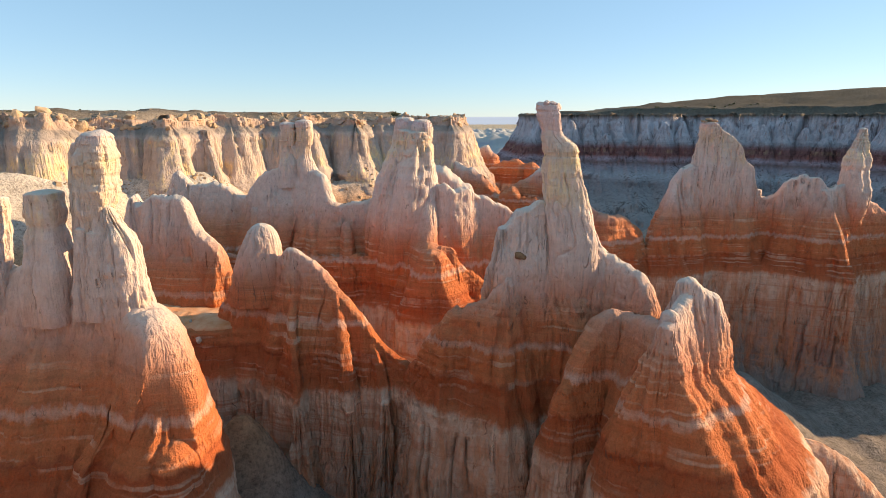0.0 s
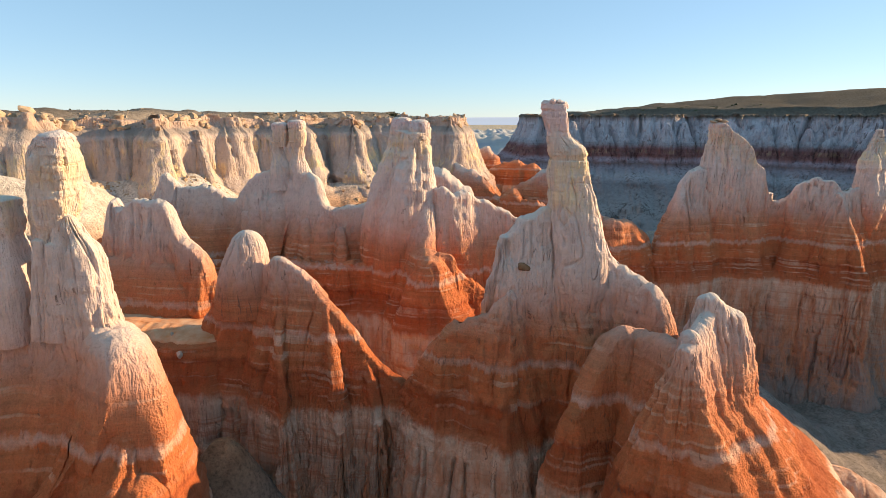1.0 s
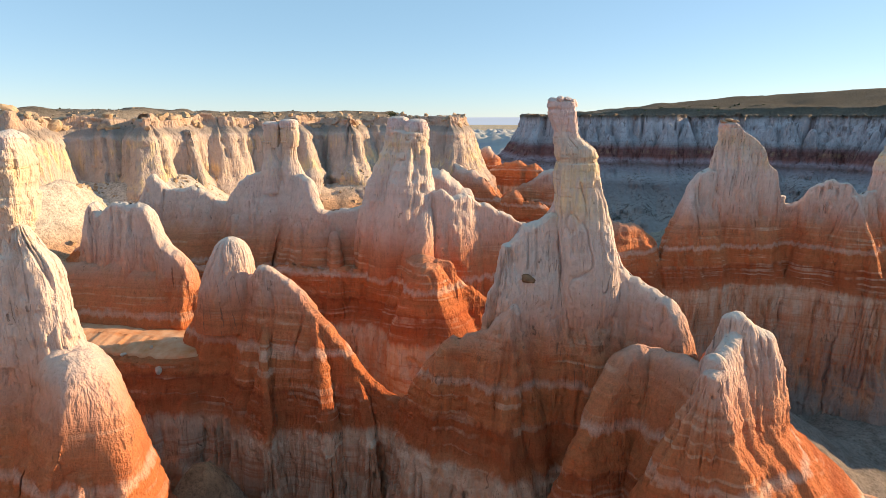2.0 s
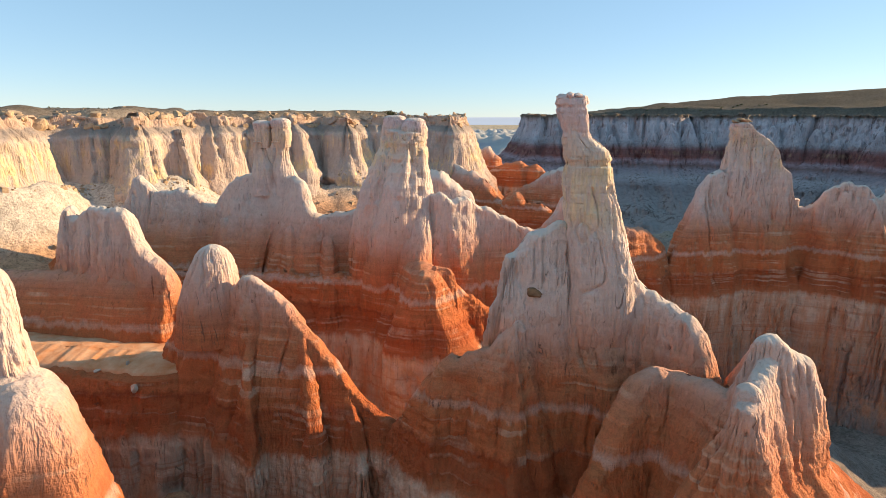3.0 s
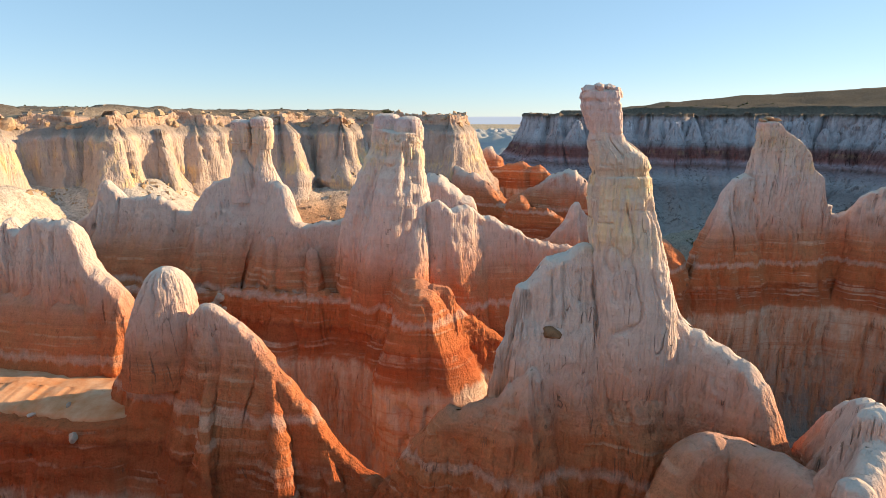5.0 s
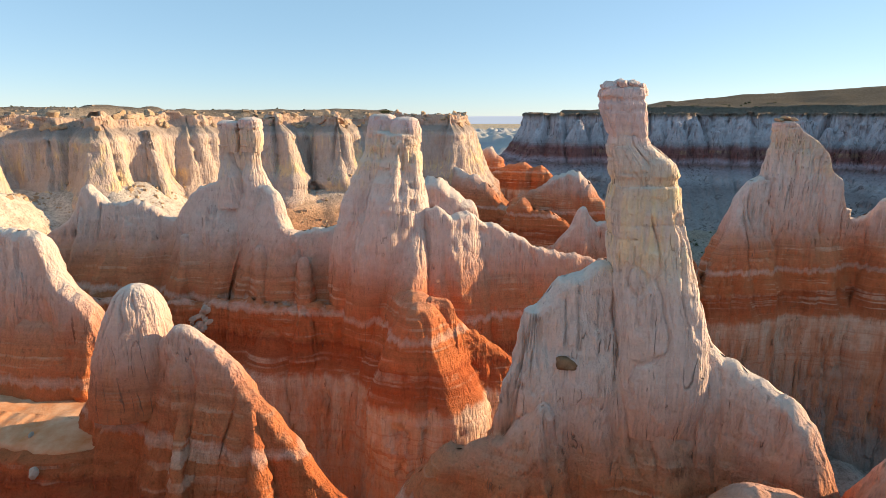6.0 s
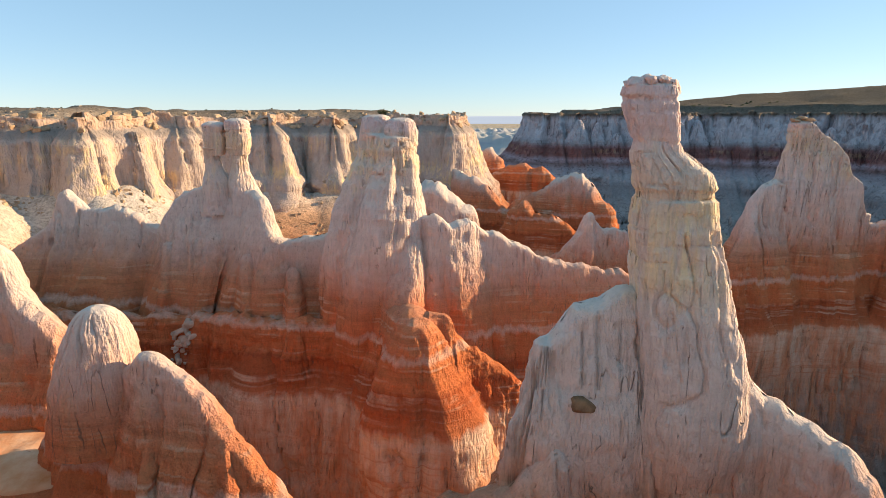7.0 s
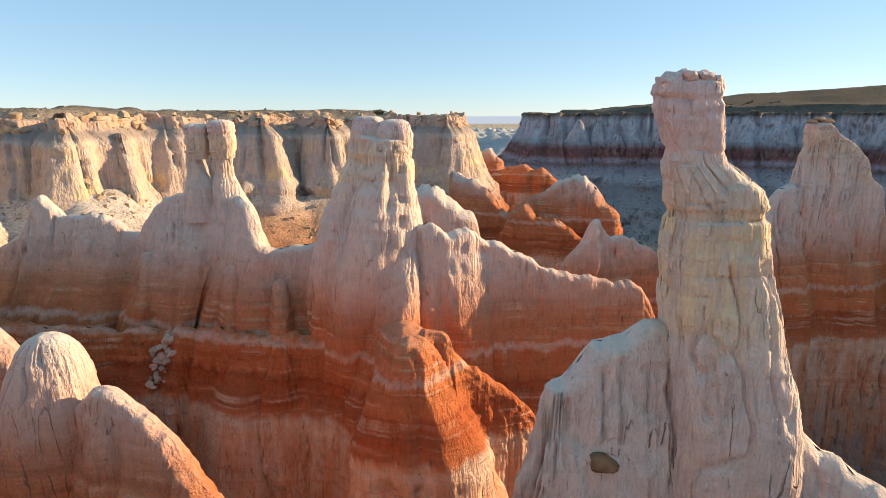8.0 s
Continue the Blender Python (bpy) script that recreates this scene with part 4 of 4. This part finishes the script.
massif(f, "buttress", [(-4.2, 127.5, 47)], 24, 0.5, prof=[(47, 1.2, 0.4, 0), (42, 2.2, 0.2, -1), (38, 2.8, 0, -2.2), (34, 3.3, -0.3, -3.2), (30, 3.5, -0.4, -4), (24, 3.5, -0.4, -4)], res=0.22, amp=0.7, size=0.6, seed=21, foot=2)
massif(f, "promontory", [(-9, 129, 31), (-6.2, 124.5, 32.4), (-3.8, 120.5, 33), (-2.8, 118.6, 32.8), (-2.2, 117.6, 31.6)], -8, 2.4, (0.7, 0.6, 0.7, 0.42), res=0.28, seed=22, amp=0.8, flare=(30, 0.2))
massif(f, "skirt", [(-0.5, 119, 32.4), (2.2, 119.4, 31.6), (3.6, 119.8, 28.6), (6.6, 120.2, 25.8), (10.4, 120.6, 23.4), (13, 121, 20.7), (15.2, 121.4, 17.8), (16, 121.5, 14)], -8, 0.9, (0.2, 0.5, 0.6, 0.5), res=0.26, seed=84, amp=0.8)
massif(f, "shoulder", [(-2, 127, 45), (0.6, 126.2, 45.6), (2.6, 126.6, 43.8), (5.4, 127.8, 44.6), (8.4, 129.3, 42.3), (11, 129.4, 41.6), (17, 129.4, 38.3), (21.4, 129.6, 36.9), (27, 129.8, 35.9), (32, 130, 34.5), (36, 130.2, 28)], -8, 1.0, (0.6, 0.5, 0.8, 0.34), res=0.42, seed=23, amp=0.7, flute=0.4)
massif(f, "back_peak", [(24, 146, 34), (27.5, 147, 38), (29.6, 147.5, 42.2), (32, 148, 39.2), (35, 148.5, 38.6), (42.7, 150, 35.4), (52, 154, 29)], -8, 0.9, (0.5, 0.5, 0.7, 0.45), res=0.45, seed=65)

# eastern fin with its towers
f = thing("fin", (90, 157, 0), "banded red and cream fin with two stone towers", "rock fin")
# the last three crest points lie out of view, added to shade the floor
massif(f, "base", [(58, 151.5, 24), (62, 153.5, 32), (65, 155, 38.2), (66.6, 157, 43.2), (68, 157.5, 45.4), (70.4, 158, 46.6), (74, 159, 46.2), (82, 160, 44.5), (89.8, 160, 39.8), (95.1, 161, 37.6), (98, 160, 38.6), (100, 157.5, 43), (103, 156, 44.4), (106.5, 154.5, 43.6), (109, 154, 41), (114, 155, 41.6), (123.7, 157, 37), (130, 157, 33), (145, 156, 30), (165, 152, 36), (190, 148, 40)],
       -24, 1.0, (0.55, 0.45, 0.8, 0.36), res=0.5, seed=24)
massif(f, "tower", [(75.5, 160, 59.0), (77.6, 160, 58.7), (79.5, 160, 57), (83.2, 160, 54.6), (85.6, 160, 52), (87, 160, 48.6), (89.2, 160, 46.6), (90.3, 160, 43), (91.5, 160, 40)], 26, 0.5, prof=[(60, 1.7, 0, 0), (52, 2.1, 0, 0), (45, 2.5, 0, 0), (40, 2.0, 0, 0), (26, 1.0, 0, 0)], res=0.26, amp=0.7, size=0.7, seed=25, foot=3)
massif(f, "east_tower", [(116, 156, 57.4)], 28, 0.5, prof=[(58, 0.7, 1.5, 0), (55, 1.2, 1.5, 0), (53.5, 1.9, 1.4, 0), (52.2, 1.8, 1.3, 0), (51, 2.4, 1.2, 0), (49, 3.0, 1.2, 0), (47, 3.3, 1.3, 0), (46, 2.9, 1.3, 0), (44, 3.2, 1.4, 0), (40, 4.0, 2, 0), (36, 4, 2, 0), (28, 2, 2, 0)], res=0.24, amp=0.8, size=0.7, seed=26, foot=3)
massif(f, "rib", [(107.5, 152.5, 41), (109, 149.5, 34), (110.5, 147, 28), (112, 145, 20)], -24, 0.8, (0.45, 0.4, 0.6, 0.4), res=0.42, seed=66)


# pointed buttresses standing out from the far eastern wall
far_line = spline([(x, y, 0) for x, y in EAST_RIM[2:9]], 22)
for i in range(1, len(far_line) - 1):
    side = far_line[i + 1, :2] - far_line[i - 1, :2]
    side = np.array((-side[1], side[0])) / np.linalg.norm(side)
    u, v = [0.5 + 0.5 * math.sin(q * i + 1) for q in (2.4, 5.1)]
    x, y = far_line[i, :2] + side * (7 + 12 * u)
    top = 36 + 22 * v
    f = thing("buttress", (x, y, -30), "pale pointed buttress of the shaded far canyon wall", "rock buttress", "far buttresses")
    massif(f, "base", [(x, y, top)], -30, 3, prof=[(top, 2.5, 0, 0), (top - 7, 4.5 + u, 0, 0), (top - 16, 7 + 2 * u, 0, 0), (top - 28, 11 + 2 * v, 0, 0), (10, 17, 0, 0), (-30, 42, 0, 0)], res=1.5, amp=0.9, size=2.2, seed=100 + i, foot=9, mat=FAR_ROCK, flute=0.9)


# red hills towards the canyon mouth
def red_hill(at, label, path, base, w, k, seed, res=0.8):
    h = thing("hill", at, label, "hill", "red hills")
    massif(h, "base", path, base, w, k, res=res, seed=seed, size=1.5)


red_hill((52, 385, -20), "dull red hill with a pale top", [(28, 385, 24), (40, 385, 30), (49.5, 380, 33), (56, 380, 30), (62, 378, 30), (72, 380, 22)], -45, 3, (0.7, 0.7, 0.8, 0.6), 31)
red_hill((55, 240, -20), "red hill with a rounded shoulder", [(30, 245, 30), (45, 238, 40), (52, 236, 39), (58, 232, 30)], -40, 3, (0.5, 0.7, 0.8, 0.5), 32)
red_hill((32, 226, -20), "red hill with a sharp crest", [(27, 229, 30), (29.5, 228, 32.3), (33, 226, 29), (40, 224, 27), (46, 222, 22)], -40, 2, (0.6, 0.6, 0.8, 0.6), 33)
red_hill((50, 150, -20), "dark red hill with a pale eastern lip", [(40, 150, 32), (47, 149, 34.5), (53, 152, 31.5), (58, 158, 26), (62, 167, 18)], -24, 1.5, (0.5, 0.6, 0.8, 0.6), 34, 0.6)
red_hill((18, 250, -20), "orange hill under the cliff", [(6, 262, 40), (14, 250, 37), (20, 246, 33), (25, 243, 26)], -40, 2.5, (0.5, 0.6, 0.8, 0.6), 35)
red_hill((0, 164, -20), "grey dome with a small cave", [(-8, 166, 44), (-1, 163, 46.4), (6, 162, 41)], -10, 3, (0.6, 0.6, 0.8, 0.6), 36)
red_hill((36, 420, -20), "pale weathered knob below the cliff", [(28, 425, 36), (33, 420, 40.5), (38, 418, 34)], -45, 4, (0.5, 0.5, 0.6, 0.5), 37)

# far badlands in the plain beyond the canyon's mouth
bx, by = np.meshgrid(np.linspace(-150, 900, 150), np.linspace(1750, 3300, 130), indexing="ij")
edge = np.minimum(step01(bx, -150, 60), step01(-bx, -900, -700)) * np.minimum(step01(by, 1750, 1950), step01(-by, -3300, -2900))
bz = -66 + edge * (14 + 62 * (0.75 - 1.3 * np.abs(perlin(bx * 0.0042, by * 0.0042, bx * 0 + 3))) + 30 * (0.5 - np.abs(perlin(bx * 0.013, by * 0.013, bx * 0 + 6))) + 9 * fbm(bx * 0.04, by * 0.04, bx * 0, 3))
m, nt, bsdf = material("far_badlands_hazed", 1.0)
pos = nt.nodes.new("ShaderNodeNewGeometry").outputs["Position"]
# distance haze is put into the hills' colour as blue-grey
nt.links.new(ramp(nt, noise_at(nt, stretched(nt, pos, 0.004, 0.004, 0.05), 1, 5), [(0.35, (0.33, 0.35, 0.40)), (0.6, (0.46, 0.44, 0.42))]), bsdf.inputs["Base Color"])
tagged(new("backdrop_hills", mesh_from("backdrop_hills", np.stack([bx, by, bz], -1).reshape(-1, 3), grid_quads(150, 130), m)), "low badlands in the distant plain, haze blue-grey in their colour", "hills", kind="structure")
bpy.data.objects["backdrop_hills"].data.flip_normals()

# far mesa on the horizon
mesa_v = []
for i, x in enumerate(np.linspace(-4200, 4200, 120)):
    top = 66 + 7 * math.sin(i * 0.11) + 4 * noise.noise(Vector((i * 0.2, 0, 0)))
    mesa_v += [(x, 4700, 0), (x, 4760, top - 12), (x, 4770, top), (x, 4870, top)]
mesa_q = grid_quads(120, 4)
m, nt, bsdf = material("far_mesa_haze", 1.0)
# blue base and a faint glow stand in for distance haze
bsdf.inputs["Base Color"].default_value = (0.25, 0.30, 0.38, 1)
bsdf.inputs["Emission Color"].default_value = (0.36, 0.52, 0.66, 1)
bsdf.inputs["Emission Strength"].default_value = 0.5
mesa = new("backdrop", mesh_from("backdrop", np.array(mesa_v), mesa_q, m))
tagged(mesa, "long mesa on the far horizon, tinted and glowing like haze", "mesa", kind="structure")

# ---- loose rocks and plants ----
bpy.context.view_layer.update()
_deps = bpy.context.evaluated_depsgraph_get()


def drop(x, y, top=120.0):
    """The ground or rock under a place."""
    hit, place, normal, _, ob, _ = scene.ray_cast(_deps, (x, y, top), (0, 0, -1))
    return place, normal


rocks = [boulder_mesh("block", 40 + i, CAPROCK, (1, 0.85, 0.7), 12, 0.95, 3, True) for i in range(6)]
rng = np.random.RandomState(3)
rim_line = spline([(x, y, 0) for x, y in WEST_RIM], 0.9)
rim_line = rim_line[(rim_line[:, 1] > 95) & (rim_line[:, 1] < 400)]
spots = []
for q in range(300):
    x, y, _ = rim_line[rng.randint(len(rim_line))]
    x, y = x + rng.normal(-3.5, 2.5), y + rng.normal(2.0, 2.5)
    p, nrm = drop(x, y)
    if p is None or p.z < 56:
        continue
    r = rng.uniform(0.6, 1.5) * (1.0 if rng.rand() < 0.75 else 1.6)
    spots.append((p, r))
for p, r in spots:
    ob = block(None, "boulder", (p.x, p.y, p.z + 0.2 * r), (r * rng.uniform(0.9, 1.5), r, r * rng.uniform(0.9, 1.6)), (rng.normal(0, 9), rng.normal(0, 9), rng.uniform(0, 360)), rocks[rng.randint(6)])
    tagged(ob, "orange-cream sandstone block on the cliff rim", "boulder", "rim boulders")

# ironstone lump in the hollow of the spire's butte
f = bpy.data.objects["spire_butte"]
block(f, "ironstone_lump", (11.5, 78.3, 40.1), (0.85, 0.9, 0.75), (10, 12, 30), boulder_mesh("ironstone_lump", 77, IRONSTONE, (1.2, 0.9, 0.85), 7, 0.3, 3), "dark brown ironstone lump stuck in the face")
# broken blocks on the spire's cap and the eastern tower
cap = [boulder_mesh("cap_block", 90 + i, ROCK, (1, 0.8, 0.7), 10, 0.75, 3) for i in range(3)]
for x, y, z, r, m in ((13.9, 79.3, 61.75, 0.8, 0), (14.6, 78.9, 61.95, 0.6, 1), (15.4, 79.2, 61.95, 0.65, 2), (16.1, 79.4, 61.7, 0.75, 1), (15.7, 80.3, 61.9, 0.7, 0), (14.8, 80.2, 62.05, 0.7, 2), (13.9, 80.4, 61.7, 0.7, 1)):
    block(f, "cap_block", (x, y, z), (r * 1.1, r, r), (14 * m, 10, 50 * m), cap[m], "pinkish broken cap block")
f = bpy.data.objects["fin.001"]
cap = boulder_mesh("cap_slab", 95, CAPROCK, (1.4, 1, 0.35), 6, 0.8, 3)
for x, z, r in ((74.6, 59.2, 1.2), (77.0, 59.3, 1.3), (75.8, 59.7, 1.1)):
    block(f, "cap_slab", (x, 159.6, z), (r, r, r), (2, 3, 20 * x), cap, "thin brown cap slab")

# pale rockfall in the recess under the long fin
pale = [boulder_mesh("fallen_block", 60 + i, PALE_BOULDER, (1.15, 0.8, 0.75), 16, 0.9, 3, True) for i in range(5)]


def toward(x0, y0, z0, x1, y1, z1):
    a, b = Vector((x0, y0, z0)), Vector((x1, y1, z1))
    hit, place, normal, _, ob, _ = scene.ray_cast(_deps, a, (b - a).normalized())
    return place if hit else b


for i in range(34):
    u = rng.rand()
    q = toward(-34 + rng.normal(0, 0.7), 112, 40, -41.5 - 3.8 * u + rng.normal(0, 0.9), 131, 26.5 - 9.5 * u + rng.normal(0, 0.5))
    r = rng.uniform(0.35, 0.95) * (1.4 - 0.6 * u)
    ob = block(None, "boulder", q + Vector((0, -0.2, 0.1)), (r, r * 0.8, r * rng.uniform(0.7, 1.3)), (rng.uniform(0, 40), rng.uniform(0, 40), rng.uniform(0, 360)), pale[rng.randint(5)])
    tagged(ob, "pale angular fallen block in a rockfall on red rock", "boulder", "rockfall")
# single pale boulders on the terrace
for x, y, r in ((-42.5, 88.5, 0.75), (-62, 92, 0.7), (-57, 90, 0.55), (-49, 91, 0.5), (-66, 93.5, 0.5), (-53, 87, 0.45), (-45.5, 92.5, 0.4)):
    p, nrm = drop(x, y)
    ob = block(None, "boulder", (x, y, p.z + 0.3 * r), (r * 1.2, r, r), (10 * x, 0, 40 * y), pale[int(x) % 5])
    tagged(ob, "pale boulder resting on the dark red slope", "boulder", "terrace boulders")


# juniper on the western rim
def leafy(name, at, size, seed, label):
    """A low juniper: bent trunk, a few limbs, and a ragged crown of small leaf clumps."""
    r = np.random.RandomState(seed)
    tree = thing(name, at, label, "shrub")
    bm = bmesh.new()

    def limb(a, b, r0, r1):
        m = Matrix.Translation((a + b) / 2) @ (b - a).to_track_quat("Z", "Y").to_matrix().to_4x4()
        bmesh.ops.create_cone(bm, segments=7, radius1=r0, radius2=r1, depth=(b - a).length, matrix=m)

    crotch = Vector((0.1, 0, 0.35)) * size
    limb(Vector((0, 0, -0.1 * size)), crotch, 0.09 * size, 0.06 * size)
    tips = [Vector((r.uniform(-0.55, 0.55), r.uniform(-0.45, 0.45), r.uniform(0.5, 0.8))) * size for _ in range(7)]
    for tip in tips:
        limb(crotch, tip, 0.05 * size, 0.015 * size)
    me = bpy.data.meshes.new("trunk")
    bm.to_mesh(me)
    bm.free()
    me.materials.append(BARK)
    ob = new("trunk", me)
    ob.parent = tree
    pts, fac = [], []
    for tip in tips:
        for _ in range(170):
            d = Vector(r.normal(size=3))
            c = tip + d.normalized() * (r.rand() ** 0.5) * 0.27 * size
            u, v = Vector(r.normal(size=3)).normalized() * 0.05 * size, Vector(r.normal(size=3)).normalized() * 0.04 * size
            fac.append([len(pts), len(pts) + 1, len(pts) + 2])
            pts += [c - u, c + u, c + v * 1.6]
    ob = new("crown", mesh_from("crown", np.array(pts), np.array(fac), LEAF, False))
    ob.parent = tree
    return tree


BARK = loose_rock("bark", (0.10, 0.08, 0.06), (0.22, 0.18, 0.14), 4)
LEAF = loose_rock("juniper_leaf", (0.06, 0.075, 0.04), (0.13, 0.14, 0.08), 2)
p, nrm = drop(-24, 284)
leafy("juniper", (-24, 284, p.z), 4.2, 5, "grey-green juniper alone on the cliff rim")

# scattered scrub on the eastern scree and the plateaus
pts, fac = [], []
for i in range(900):
    if i < 620:
        x, y = rng.uniform(90, 420), rng.uniform(330, 780)
    else:
        x, y = rng.uniform(-190, 20), rng.uniform(180, 420)
    p, nrm = drop(x, y)
    if p is None or nrm.z < 0.75 or -20 < p.z < 57.5:
        continue
    r = rng.uniform(0.5, 1.3) * (1.5 if i < 620 else 0.6)
    for k in range(26):
        d = rng.normal(size=3)
        d = d / np.linalg.norm(d) * r * rng.rand() ** 0.4
        c = np.array(p) + (d[0], d[1], abs(d[2]) * 0.7)
        u, v = rng.normal(size=3) * 0.3 * r, rng.normal(size=3) * 0.3 * r
        fac.append([len(pts), len(pts) + 1, len(pts) + 2])
        pts += [c - u, c + u, c + v]
tagged(new("scrub", mesh_from("scrub", np.array(pts), np.array(fac), LEAF, False)), "dark low scrub dotted over scree and plateau", "scrub", kind="stuff")

# rubble on the plateau and on the scree below the western cliff
corners = np.array([(-1, -1, -1), (1, -1, -1), (1, 1, -1), (-1, 1, -1), (-1, -1, 1), (1, -1, 1), (1, 1, 1), (-1, 1, 1)], float)
sides = np.array([(0, 3, 2, 1), (4, 5, 6, 7), (0, 1, 5, 4), (1, 2, 6, 5), (2, 3, 7, 6), (3, 0, 4, 7)])
pts, fac = [], []
for i in range(3600):
    x, y, _ = rim_line[rng.randint(len(rim_line))]
    x, y = x - abs(rng.normal(0, 16)), y + abs(rng.normal(0, 16))
    p, nrm = drop(x, y)
    if p is None or p.z < 57:
        continue
    r = 0.2 + 0.8 * rng.rand() ** 3
    turn = np.array(Matrix.Rotation(rng.uniform(0, 6), 3, "Z") @ Matrix.Rotation(rng.normal(0, 0.25), 3, "X"))
    box = corners * r * rng.uniform(0.5, 1.2, 3) * (1.3, 1, 0.6) * rng.uniform(0.7, 1.1, (8, 1))
    fac += (sides + len(pts)).tolist()
    pts += list(box @ turn.T + np.array(p))
tagged(new("plateau_rubble", mesh_from("plateau_rubble", np.array(pts), np.array(fac), SHALE_BLOCKS, False)), "grey-brown broken blocks littering the cliff top", "rubble", kind="stuff")

pts, fac = [], []
for i in range(4500):
    x, y = rng.uniform(-125, 5), rng.uniform(150, 262)
    dw = rim_distance(np.array([x]), np.array([y]), WEST_RIM, [(-4900, 1500), (-4900, 40)])[0]
    if not -34 < dw < -4 or rng.rand() > 0.25 + 0.75 * (perlin(np.array([x * 0.05]), np.array([y * 0.05]), np.array([3.0]))[0] > 0.05):
        continue
    p, nrm = drop(x, y)
    if p is None or nrm.z < 0.55 or not 16 < p.z < 46:
        continue
    r = 0.2 + 0.6 * rng.rand() ** 3
    turn = np.array(Matrix.Rotation(rng.uniform(0, 6), 3, "Z") @ Matrix.Rotation(rng.normal(0, 0.5), 3, "X"))
    box = corners * r * rng.uniform(0.5, 1.1, 3) * rng.uniform(0.7, 1.1, (8, 1))
    fac += (sides + len(pts)).tolist()
    pts += list(box @ turn.T + np.array(p))
tagged(new("rubble", mesh_from("rubble", np.array(pts), np.array(fac), CAPROCK, False)), "brown angular rubble strewn over pale scree", "rubble", kind="stuff")
